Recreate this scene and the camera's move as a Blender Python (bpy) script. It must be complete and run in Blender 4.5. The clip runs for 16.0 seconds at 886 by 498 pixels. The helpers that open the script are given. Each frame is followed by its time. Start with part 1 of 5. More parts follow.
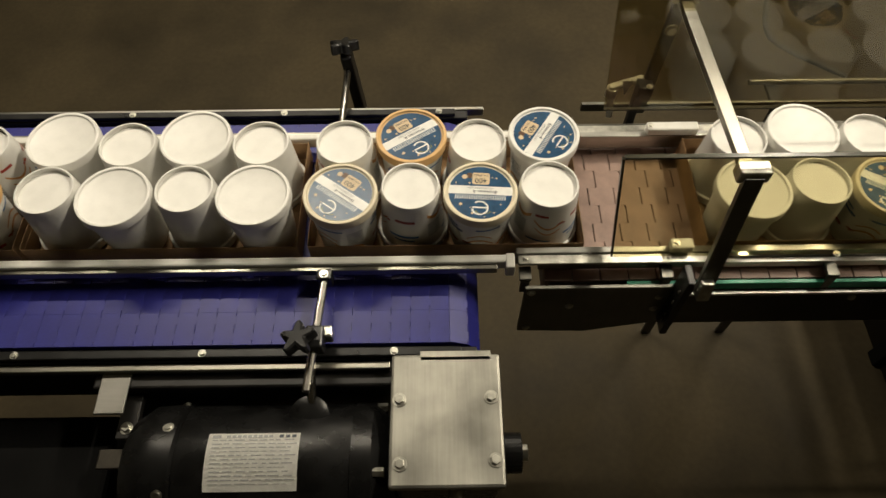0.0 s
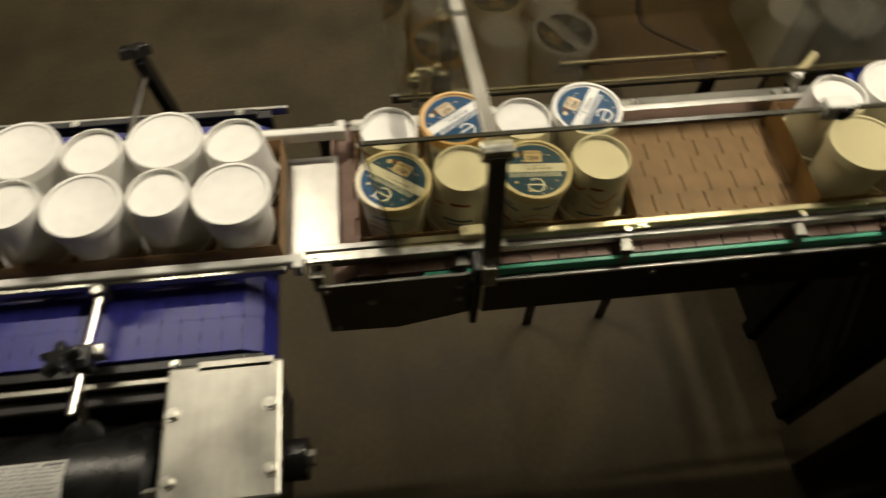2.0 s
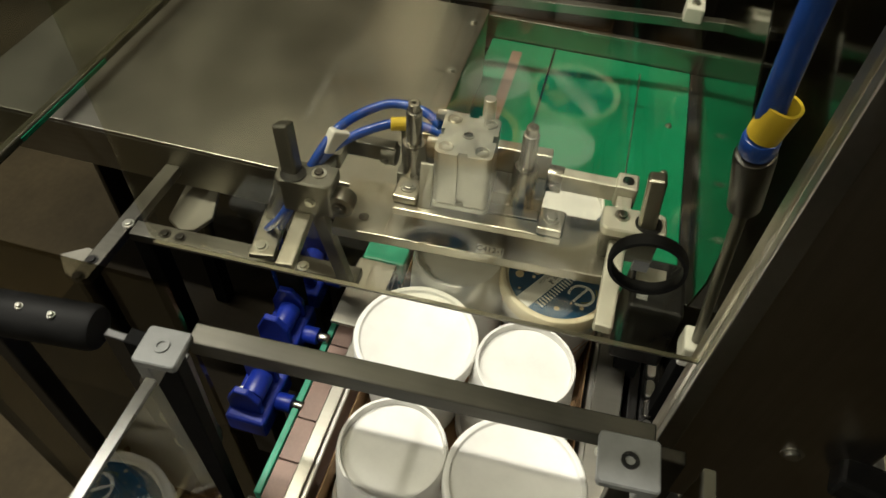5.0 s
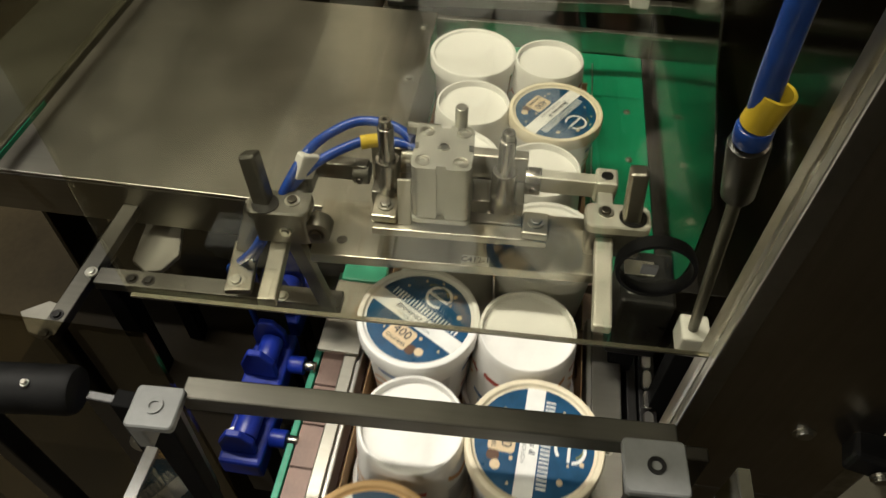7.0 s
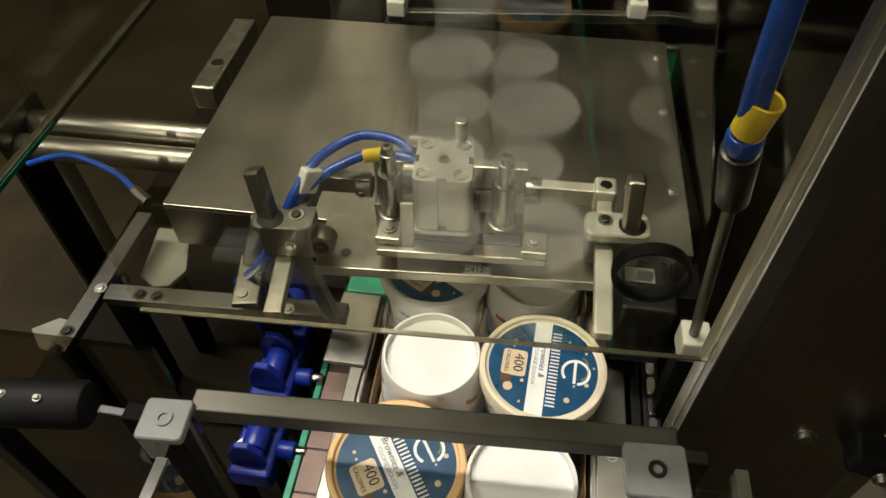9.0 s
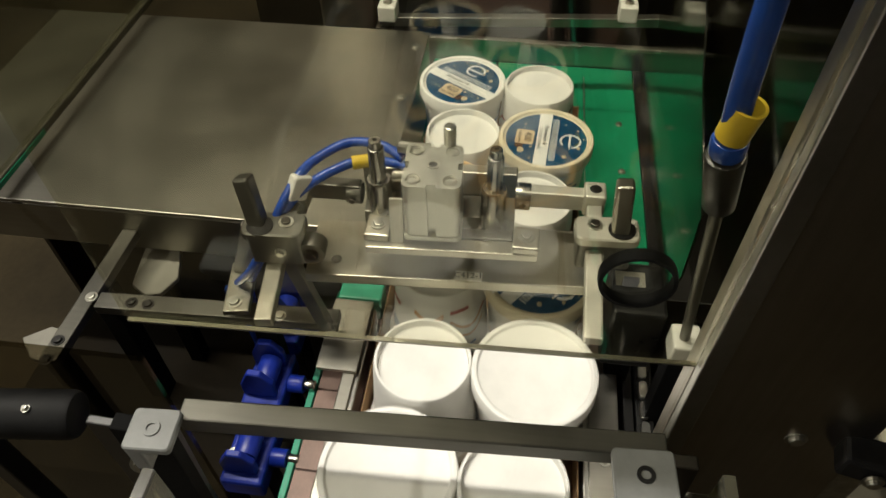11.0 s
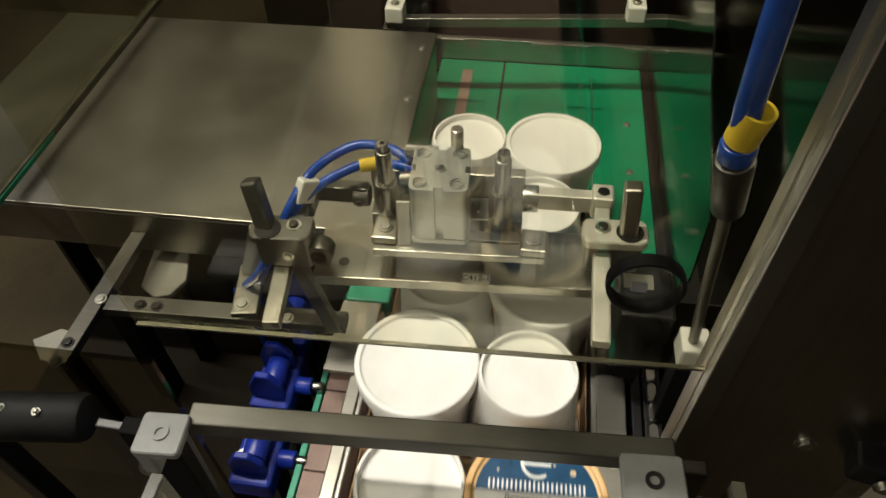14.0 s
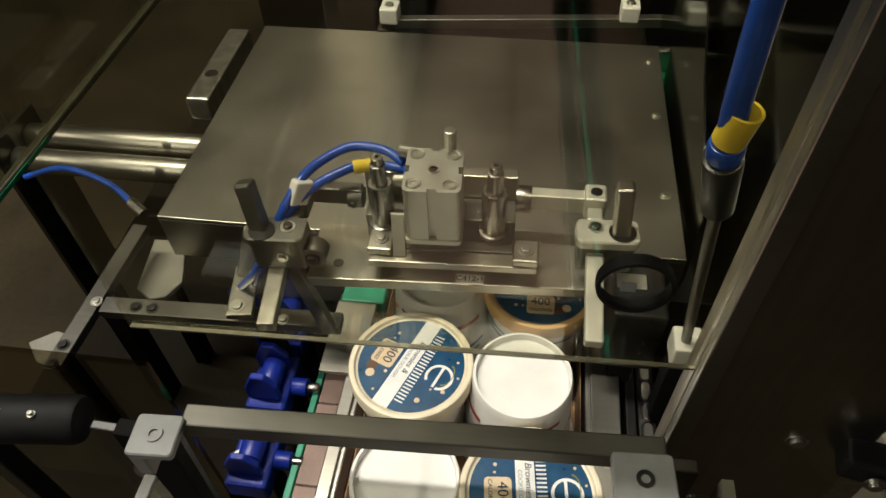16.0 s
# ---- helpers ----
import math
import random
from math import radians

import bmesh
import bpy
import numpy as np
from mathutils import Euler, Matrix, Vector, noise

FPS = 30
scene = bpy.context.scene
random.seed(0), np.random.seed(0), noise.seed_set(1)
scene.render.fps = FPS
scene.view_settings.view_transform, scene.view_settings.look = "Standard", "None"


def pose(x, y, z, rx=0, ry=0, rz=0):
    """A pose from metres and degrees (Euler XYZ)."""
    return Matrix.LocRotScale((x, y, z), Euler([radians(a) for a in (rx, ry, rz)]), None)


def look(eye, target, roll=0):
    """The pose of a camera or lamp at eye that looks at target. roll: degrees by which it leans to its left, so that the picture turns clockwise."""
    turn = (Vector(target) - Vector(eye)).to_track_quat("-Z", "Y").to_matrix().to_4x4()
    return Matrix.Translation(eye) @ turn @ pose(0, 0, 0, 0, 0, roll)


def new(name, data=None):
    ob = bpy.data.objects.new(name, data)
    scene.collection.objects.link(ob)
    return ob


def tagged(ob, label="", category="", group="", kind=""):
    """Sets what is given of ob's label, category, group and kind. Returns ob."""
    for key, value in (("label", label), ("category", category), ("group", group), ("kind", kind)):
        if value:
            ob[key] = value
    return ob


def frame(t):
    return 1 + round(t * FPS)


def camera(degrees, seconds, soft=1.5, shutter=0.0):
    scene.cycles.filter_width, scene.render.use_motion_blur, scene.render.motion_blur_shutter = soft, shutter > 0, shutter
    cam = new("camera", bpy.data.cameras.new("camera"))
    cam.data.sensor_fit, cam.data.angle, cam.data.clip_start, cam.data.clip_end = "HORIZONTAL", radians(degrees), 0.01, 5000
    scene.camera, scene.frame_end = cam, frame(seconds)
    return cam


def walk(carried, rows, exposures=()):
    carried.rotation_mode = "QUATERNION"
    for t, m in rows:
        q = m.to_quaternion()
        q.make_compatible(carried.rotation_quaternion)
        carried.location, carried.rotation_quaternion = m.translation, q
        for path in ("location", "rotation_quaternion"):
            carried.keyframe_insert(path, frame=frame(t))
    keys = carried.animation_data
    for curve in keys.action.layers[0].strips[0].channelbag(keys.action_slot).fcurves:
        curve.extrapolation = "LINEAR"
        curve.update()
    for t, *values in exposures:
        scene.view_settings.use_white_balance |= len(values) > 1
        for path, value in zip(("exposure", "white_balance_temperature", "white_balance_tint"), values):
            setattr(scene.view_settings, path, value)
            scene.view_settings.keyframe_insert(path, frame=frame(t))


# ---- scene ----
cam = camera(65.79, 16.0, shutter=0.4)
PATH = [
    (0.0, pose(-0.0887, -0.5627, 1.7082, 31.23, 0.27, -0.69)),
    (0.5, pose(-0.0847, -0.5657, 1.7093, 31.37, 0.05, -1.19)),
    (1.0, pose(-0.0582, -0.5716, 1.7085, 31.72, 0.00, -1.63)),
    (1.5, pose(0.0043, -0.5808, 1.7042, 31.54, 0.38, -1.35)),
    (2.0, pose(0.1254, -0.5718, 1.6803, 31.72, -0.73, -6.34)),
    (2.2, pose(0.2143, -0.5304, 1.6546, 30.49, -0.13, -12.44)),
    (2.4, pose(0.2713, -0.4581, 1.6456, 29.86, -2.24, -23.58)),
    (2.5, pose(0.3205, -0.4326, 1.6329, 31.11, -3.41, -29.01)),
    (2.7, pose(0.4261, -0.3780, 1.6233, 32.99, -2.66, -38.45)),
    (3.0, pose(0.5296, -0.3228, 1.6020, 34.39, -1.93, -46.70)),
    (3.3, pose(0.6333, -0.2955, 1.5679, 37.51, -0.07, -49.45)),
    (3.5, pose(0.6889, -0.2364, 1.5353, 41.72, -2.98, -51.79)),
    (3.6, pose(0.7050, -0.2216, 1.5151, 41.51, -3.64, -50.83)),
    (3.9, pose(0.7568, -0.1818, 1.4652, 43.82, -3.86, -52.44)),
    (4.0, pose(0.7881, -0.1583, 1.4639, 42.34, -3.15, -54.08)),
    (4.2, pose(0.8044, -0.1163, 1.4551, 40.69, -3.36, -59.56)),
    (6.3, pose(0.8198, -0.0087, 1.4337, 40.51, -0.78, -81.51)),
    (6.5, pose(0.8210, -0.0110, 1.4360, 40.32, -0.68, -81.58)),
    (7.0, pose(0.8201, -0.0111, 1.4362, 40.47, -0.62, -81.58)),
    (7.5, pose(0.8175, -0.0128, 1.4404, 40.74, -0.04, -81.67)),
    (8.0, pose(0.8173, -0.0138, 1.4415, 40.88, 0.14, -81.65)),
    (8.5, pose(0.8179, -0.0142, 1.4419, 41.09, 0.40, -81.76)),
    (9.0, pose(0.8155, -0.0150, 1.4417, 41.40, 0.47, -81.98)),
    (11.5, pose(0.8181, -0.0204, 1.4438, 41.74, 0.72, -82.50)),
    (12.0, pose(0.8173, -0.0204, 1.4466, 41.64, 0.94, -82.21)),
    (12.5, pose(0.8178, -0.0208, 1.4453, 41.40, 1.12, -82.34)),
    (13.0, pose(0.8192, -0.0201, 1.4448, 41.32, 1.10, -82.29)),
    (13.5, pose(0.8197, -0.0189, 1.4430, 41.39, 1.07, -82.14)),
    (14.0, pose(0.8204, -0.0198, 1.4446, 41.54, 1.17, -82.14)),
    (14.5, pose(0.8201, -0.0208, 1.4449, 41.65, 1.11, -82.17)),
    (15.0, pose(0.8191, -0.0208, 1.4446, 41.66, 1.00, -82.22)),
    (15.5, pose(0.8195, -0.0219, 1.4462, 41.73, 1.22, -82.21)),
    (16.0, pose(0.8198, -0.0236, 1.4463, 41.56, 1.28, -82.43)),
]
EXPOSURES = [(0, -0.48, 6500, 10), (2.0, -0.48, 6500, 10), (3.5, -0.44, 6300, 8), (4.2, -0.5, 6000, 6), (6.3, -0.68, 5900, 10), (16.0, -0.68, 5900, 10)]
walk(cam, PATH, EXPOSURES)

# ---- world and lamps ----
world = bpy.data.worlds.new("world")
scene.world = world
world.use_nodes = True
world.node_tree.nodes["Background"].inputs[0].default_value = (1.0, 0.9, 0.7, 1)
world.node_tree.nodes["Background"].inputs[1].default_value = 0.02
WARM = (1.0, 0.89, 0.70)


def area(name, eye, target, sx, sy, watts, color=WARM):
    d = bpy.data.lights.new(name, "AREA")
    d.shape, d.size, d.size_y, d.energy, d.color = "RECTANGLE", sx, sy, watts, color
    ob = new(name, d)
    ob.matrix_world = look(eye, target)
    return ob


# tubes of the ceiling fittings: (x, y)
FITTINGS = [(1.30, 0.70, 90, 82), (-0.9, 1.2, 0, 56), (0.6, 2.9, 0, 42), (3.2, 1.6, 90, 22)]
for fx, fy, turn, watts in FITTINGS:
    area("tube_light", (fx, fy, 2.93), (fx, fy, 0), 1.2, 0.05, watts).rotation_euler = (0, 0, radians(turn))

# ---- materials ----
M = {}


def material(name, base, rough=0.5, metal=0.0, vary=0.12, scale=30.0, bump=0.0, bump_scale=200.0, stretch=(1, 1, 1), dark=None, trans=0.0, ior=1.45, coat=0.0, wear=0.0):
    """A surface with large stains, fine grain, uneven gloss and relief."""
    m = bpy.data.materials.new(name)
    m.use_nodes = True
    nt = m.node_tree
    nd, lk = nt.nodes, nt.links
    b = nd["Principled BSDF"]
    b.inputs["Metallic"].default_value, b.inputs["IOR"].default_value = metal, ior
    b.inputs["Transmission Weight"].default_value = trans
    b.inputs["Coat Weight"].default_value = coat
    tc, mp = nd.new("ShaderNodeTexCoord"), nd.new("ShaderNodeMapping")
    mp.inputs["Scale"].default_value = stretch
    lk.new(tc.outputs["Object"], mp.inputs["Vector"])
    fine, big = nd.new("ShaderNodeTexNoise"), nd.new("ShaderNodeTexNoise")
    fine.inputs["Scale"].default_value, fine.inputs["Detail"].default_value = bump_scale, 3
    big.inputs["Scale"].default_value, big.inputs["Detail"].default_value = scale, 4
    lk.new(mp.outputs["Vector"], fine.inputs["Vector"])
    lk.new(tc.outputs["Object"], big.inputs["Vector"])
    ramp = nd.new("ShaderNodeValToRGB")
    lo = dark or tuple(c * (1 - 2.2 * vary) for c in base)
    hi = tuple(min(1, c * (1 + vary)) for c in base)
    ramp.color_ramp.elements[0].position, ramp.color_ramp.elements[0].color = 0.3, (*lo, 1)
    ramp.color_ramp.elements[1].position, ramp.color_ramp.elements[1].color = 0.62, (*hi, 1)
    lk.new(big.outputs["Fac"], ramp.inputs["Fac"])
    mix = nd.new("ShaderNodeMixRGB")
    mix.blend_type, mix.inputs["Fac"].default_value = "MULTIPLY", min(1, 2 * vary)
    lk.new(ramp.outputs["Color"], mix.inputs["Color1"])
    lk.new(fine.outputs["Fac"], mix.inputs["Color2"])
    lk.new(mix.outputs["Color"], b.inputs["Base Color"])
    rr = nd.new("ShaderNodeMapRange")
    rr.inputs["To Min"].default_value, rr.inputs["To Max"].default_value = max(0.02, rough * 0.75), min(1, rough * 1.3)
    lk.new(big.outputs["Fac"], rr.inputs["Value"])
    lk.new(rr.outputs["Result"], b.inputs["Roughness"])
    if bump:
        bp = nd.new("ShaderNodeBump")
        bp.inputs["Strength"].default_value, bp.inputs["Distance"].default_value = bump, 0.002
        lk.new(fine.outputs["Fac"], bp.inputs["Height"])
        lk.new(bp.outputs["Normal"], b.inputs["Normal"])
    M[name] = m
    return m


def clear_sheet(name, tint, gloss=0.025, rough=0.02):
    """A thin clear sheet: light passes tinted, a small part mirrors."""
    m = bpy.data.materials.new(name)
    m.use_nodes = True
    nd, lk = m.node_tree.nodes, m.node_tree.links
    nd.remove(nd["Principled BSDF"])
    out = nd["Material Output"]
    tr, gl, mx, fr = nd.new("ShaderNodeBsdfTransparent"), nd.new("ShaderNodeBsdfGlossy"), nd.new("ShaderNodeMixShader"), nd.new("ShaderNodeLayerWeight")
    tr.inputs["Color"].default_value = (*tint, 1)
    gl.inputs["Roughness"].default_value = rough
    gl.inputs["Color"].default_value = (0.9, 0.9, 0.85, 1)
    fr.inputs["Blend"].default_value = 0.5
    rise = nd.new("ShaderNodeMath")
    rise.operation, rise.inputs[1].default_value = "POWER", 5
    mr_ = nd.new("ShaderNodeMapRange")
    mr_.inputs["To Min"].default_value, mr_.inputs["To Max"].default_value = gloss, 1.0
    lk.new(fr.outputs["Facing"], rise.inputs[0])
    lk.new(rise.outputs[0], mr_.inputs["Value"])
    lk.new(mr_.outputs["Result"], mx.inputs["Fac"])
    lk.new(tr.outputs[0], mx.inputs[1])
    lk.new(gl.outputs[0], mx.inputs[2])
    lk.new(mx.outputs[0], out.inputs["Surface"])
    M[name] = m
    return m


def lamp_glow(name, color, strength):
    m = bpy.data.materials.new(name)
    m.use_nodes = True
    b = m.node_tree.nodes["Principled BSDF"]
    b.inputs["Base Color"].default_value = (*color, 1)
    b.inputs["Emission Color"].default_value = (*color, 1)
    b.inputs["Emission Strength"].default_value = strength
    M[name] = m


material("floor_epoxy", (0.056, 0.043, 0.022), 0.68, ior=1.3, vary=0.2, scale=3, bump=0.08, bump_scale=60)
material("wall_paint", (0.30, 0.28, 0.22), 0.7, vary=0.08, scale=2, bump=0.05)
material("ceiling_paint", (0.55, 0.52, 0.44), 0.8, vary=0.06, scale=2)
material("steel", (0.50, 0.49, 0.45), 0.30, 1.0, vary=0.10, scale=14, bump=0.05, bump_scale=260, stretch=(0.05, 1, 1))
material("steel_cross", (0.50, 0.49, 0.45), 0.32, 1.0, vary=0.10, scale=14, bump=0.05, bump_scale=260, stretch=(1, 0.05, 1))
material("plate_steel", (0.38, 0.365, 0.315), 0.35, 1.0, vary=0.10, scale=9, bump=0.03, bump_scale=220, stretch=(1, 0.06, 1))
material("dark_steel", (0.11, 0.10, 0.085), 0.36, 1.0, vary=0.14, scale=8, bump=0.04, bump_scale=240, stretch=(1, 1, 0.05))
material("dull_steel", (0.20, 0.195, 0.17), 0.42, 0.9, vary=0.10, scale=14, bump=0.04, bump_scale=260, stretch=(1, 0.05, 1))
material("column_steel", (0.56, 0.525, 0.465), 0.30, 1.0, vary=0.12, scale=6, bump=0.05, bump_scale=230, stretch=(1, 1, 0.04))
material("chrome", (0.48, 0.46, 0.42), 0.24, 1.0, vary=0.05, scale=60)
material("zinc", (0.66, 0.65, 0.58), 0.32, 1.0, vary=0.12, scale=90, bump=0.05)
material("gear_plate", (0.44, 0.43, 0.38), 0.40, 0.95, vary=0.14, scale=14, bump=0.06, bump_scale=300, stretch=(1, 0.04, 1))
material("aluminium", (0.54, 0.54, 0.49), 0.38, 0.85, vary=0.06, scale=60, bump=0.03, bump_scale=500)
material("black_frame", (0.014, 0.013, 0.012), 0.38, vary=0.25, scale=16, bump=0.03)
material("black_motor", (0.008, 0.008, 0.008), 0.27, ior=1.38, vary=0.2, scale=30, bump=0.12, bump_scale=700)
material("black_plastic", (0.012, 0.012, 0.012), 0.3, vary=0.2, scale=60, bump=0.04, bump_scale=500)
material("blue_belt", (0.030, 0.032, 0.26), 0.42, vary=0.16, scale=14, bump=0.06, bump_scale=400)
material("blue_plastic", (0.010, 0.028, 0.31), 0.35, vary=0.15, scale=40, bump=0.03)
material("blue_tube", (0.015, 0.07, 0.42), 0.25, vary=0.1, scale=60)
material("brown_chain", (0.31, 0.205, 0.165), 0.5, vary=0.10, scale=40, bump=0.05, bump_scale=500)
material("green_plastic", (0.012, 0.235, 0.105), 0.35, vary=0.12, scale=10, bump=0.02)
material("green_strip", (0.05, 0.36, 0.22), 0.4, vary=0.1, scale=30)
material("white_plastic", (0.74, 0.73, 0.68), 0.4, vary=0.05, scale=30, bump=0.02)
material("grey_plastic", (0.20, 0.205, 0.20), 0.42, vary=0.06, scale=50, bump=0.04)
material("dull_white", (0.26, 0.25, 0.215), 0.45, vary=0.07, scale=40)
material("card", (0.33, 0.205, 0.10), 0.85, vary=0.14, scale=25, bump=0.12, bump_scale=400, stretch=(0.3, 1, 1))
material("cup_white", (0.80, 0.79, 0.75), 0.42, vary=0.025, scale=50, bump=0.015, bump_scale=500)
material("lid_white", (0.83, 0.82, 0.78), 0.42, vary=0.02, scale=60, bump=0.03, bump_scale=300)
material("lid_tan", (0.72, 0.46, 0.20), 0.4, vary=0.04, scale=60)
material("lid_cream", (0.76, 0.68, 0.50), 0.4, vary=0.04, scale=60)
material("label_blue", (0.008, 0.066, 0.155), 0.3, vary=0.12, scale=90)
material("label_white", (0.80, 0.80, 0.77), 0.35, vary=0.03, scale=90)
material("label_tan", (0.66, 0.52, 0.33), 0.38, vary=0.06, scale=90)
material("label_orange", (0.62, 0.30, 0.08), 0.38, vary=0.06, scale=90)
material("ink_dark", (0.02, 0.03, 0.05), 0.4, vary=0.1, scale=90)
material("ink_grey", (0.35, 0.36, 0.36), 0.4, vary=0.1, scale=90)
material("ink_red", (0.40, 0.05, 0.03), 0.4, vary=0.1, scale=90)
material("ink_blue", (0.03, 0.16, 0.42), 0.4, vary=0.1, scale=90)
material("yellow_tape", (0.72, 0.52, 0.03), 0.4, vary=0.08, scale=90)
material("cream_paint", (0.58, 0.54, 0.40), 0.4, vary=0.08, scale=20)
material("label_paper", (0.84, 0.83, 0.78), 0.45, vary=0.05, scale=120)
material("bar_steel", (0.13, 0.125, 0.108), 0.45, 0.9, vary=0.15, scale=14, bump=0.04, bump_scale=260, stretch=(1, 0.05, 1))
material("press_steel", (0.50, 0.475, 0.40), 0.35, 1.0, vary=0.10, scale=24, bump=0.05, bump_scale=300, stretch=(1, 0.05, 1))
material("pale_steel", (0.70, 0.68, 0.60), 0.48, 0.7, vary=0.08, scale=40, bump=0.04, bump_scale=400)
material("leaf_olive", (0.20, 0.20, 0.05), 0.4, vary=0.06, scale=90)
material("label_brown", (0.10, 0.045, 0.02), 0.4, vary=0.1, scale=90)
# near-black brown that carries the shade of the floor under the packer
material("floor_shade_brown", (0.010, 0.0075, 0.004), 0.75, ior=1.2, vary=0.25, scale=8, bump=0.03)
material("matt_black", (0.006, 0.006, 0.006), 0.75, ior=1.2, vary=0.25, scale=16, bump=0.03)
material("rubber", (0.005, 0.005, 0.005), 0.6, ior=1.3, vary=0.2, scale=80)
clear_sheet("guard_clear", (0.80, 0.765, 0.60), 0.035)
clear_sheet("guard_tint", (0.90, 0.895, 0.82), 0.075)
clear_sheet("guard_side", (0.86, 0.87, 0.80), 0.12, 0.05)
clear_sheet("guard_dark", (0.12, 0.12, 0.09), 0.035, 0.10)
clear_sheet("guard_far", (0.66, 0.62, 0.48), 0.05)
clear_sheet("guard_smoke", (0.52, 0.49, 0.41), 0.03, 0.05)
clear_sheet("film_hazy", (0.22, 0.22, 0.18), 0.22, 0.12)
material("sheet_edge_dark", (0.055, 0.052, 0.035), 0.2, vary=0.15, scale=40)
material("sheet_edge_glint", (0.02, 0.17, 0.085), 0.15, vary=0.1, scale=40)
lamp_glow("tube_glow", (1.0, 0.95, 0.78), 6.0)

# ---- mesh helpers ----


def thing(name, label, category, group="", kind="", at=(0, 0, 0)):
    ob = new(name)
    ob.empty_display_size = 0.02
    ob.location = at
    return tagged(ob, label, category, group, kind)


def part(name, bm, mat, parent=None, label="", smooth=False, at=None):
    """Links a bmesh, or a mesh that is shared, as one object."""
    if isinstance(bm, bpy.types.Mesh):
        me = bm
    else:
        me = bpy.data.meshes.new(name)
        bm.to_mesh(me)
        bm.free()
        me.materials.append(M[mat])
        if smooth:
            for p in me.polygons:
                p.use_smooth = True
            me.set_sharp_from_angle(angle=radians(35))
    ob = new(name, me)
    ob.parent = parent
    if at is not None:
        ob.matrix_basis = at if isinstance(at, Matrix) else Matrix.Translation(at)
    if label:
        ob["label"] = label
    return ob


def add_box(bm, c, s, bevel=0.0, m=None):
    """A box of size s round c, with bevelled edges."""
    t = Matrix.Translation(c) @ (m or Matrix()) @ Matrix.Diagonal((*s, 1))
    vs = bmesh.ops.create_cube(bm, size=1, matrix=t)["verts"]
    if bevel:
        es = list({e for v in vs for e in v.link_edges})
        bmesh.ops.bevel(bm, geom=es, offset=min(bevel, min(s) * 0.45), segments=2, affect="EDGES", profile=0.5)
    return bm


def box(c, s, bevel=0.0015, m=None):
    return add_box(bmesh.new(), c, s, bevel, m)


def span(x0, x1, y0, y1, z0, z1, bevel=0.0015):
    return box(((x0 + x1) / 2, (y0 + y1) / 2, (z0 + z1) / 2), (abs(x1 - x0), abs(y1 - y0), abs(z1 - z0)), bevel)


def add_rod(bm, p, q, r, seg=20, r2=None, bevel=0.0):
    """A round bar from p to q."""
    p, q = Vector(p), Vector(q)
    d = q - p
    t = Matrix.Translation((p + q) / 2) @ d.to_track_quat("Z", "Y").to_matrix().to_4x4()
    vs = bmesh.ops.create_cone(bm, cap_ends=True, segments=seg, radius1=r, radius2=r if r2 is None else r2, depth=d.length, matrix=t)["verts"]
    if bevel:
        es = [e for e in {e for v in vs for e in v.link_edges} if any(len(f.verts) > 4 for f in e.link_faces)]
        bmesh.ops.bevel(bm, geom=es, offset=bevel, segments=2, affect="EDGES", profile=0.5)
    return bm


def rod(p, q, r, seg=20, r2=None, bevel=0.0008):
    return add_rod(bmesh.new(), p, q, r, seg, r2, bevel)


def bar(p, q, w, h, bevel=0.001, up=(0, 0, 1)):
    """A flat or square bar from p to q, w across and h along up."""
    p, q = Vector(p), Vector(q)
    x = (q - p).normalized()
    y = Vector(up).cross(x).normalized()
    z = x.cross(y)
    m = Matrix((x, y, z)).transposed().to_4x4()
    return add_box(bmesh.new(), (p + q) / 2, ((q - p).length, w, h), bevel, m)


def lathe(profile, seg=40):
    """A closed form turned round z from (radius, height) pairs."""
    bm = bmesh.new()
    rings = []
    for r, z in profile:
        if r < 1e-6:
            rings.append([bm.verts.new((0, 0, z))])
        else:
            rings.append([bm.verts.new((r * math.cos(2 * math.pi * i / seg), r * math.sin(2 * math.pi * i / seg), z)) for i in range(seg)])
    for a, b in zip(rings, rings[1:]):
        for i in range(seg):
            j = (i + 1) % seg
            q = [a[i % len(a)], a[j % len(a)], b[j % len(b)], b[i % len(b)]]
            q = list(dict.fromkeys(q))
            if len(q) > 2:
                bm.faces.new(q)
    bmesh.ops.recalc_face_normals(bm, faces=bm.faces)
    return bm


def prism(points, z0, z1, bevel=0.0):
    """A plate with the outline points in plan, from z0 to z1."""
    bm = bmesh.new()
    lo = [bm.verts.new((x, y, z0)) for x, y in points]
    hi = [bm.verts.new((x, y, z1)) for x, y in points]
    n = len(points)
    bm.faces.new(lo[::-1])
    bm.faces.new(hi)
    for i in range(n):
        bm.faces.new((lo[i], lo[(i + 1) % n], hi[(i + 1) % n], hi[i]))
    bmesh.ops.recalc_face_normals(bm, faces=bm.faces)
    if bevel:
        bmesh.ops.bevel(bm, geom=[e for e in bm.edges], offset=bevel, segments=1, affect="EDGES")
    return bm


def rounded(w, h, r, n=5):
    """The outline of a rounded rectangle round the origin."""
    pts = []
    for cx, cy, a in ((w / 2 - r, h / 2 - r, 0), (-w / 2 + r, h / 2 - r, 90), (-w / 2 + r, -h / 2 + r, 180), (w / 2 - r, -h / 2 + r, 270)):
        pts += [(cx + r * math.cos(radians(a + 90 * i / n)), cy + r * math.sin(radians(a + 90 * i / n))) for i in range(n + 1)]
    return pts


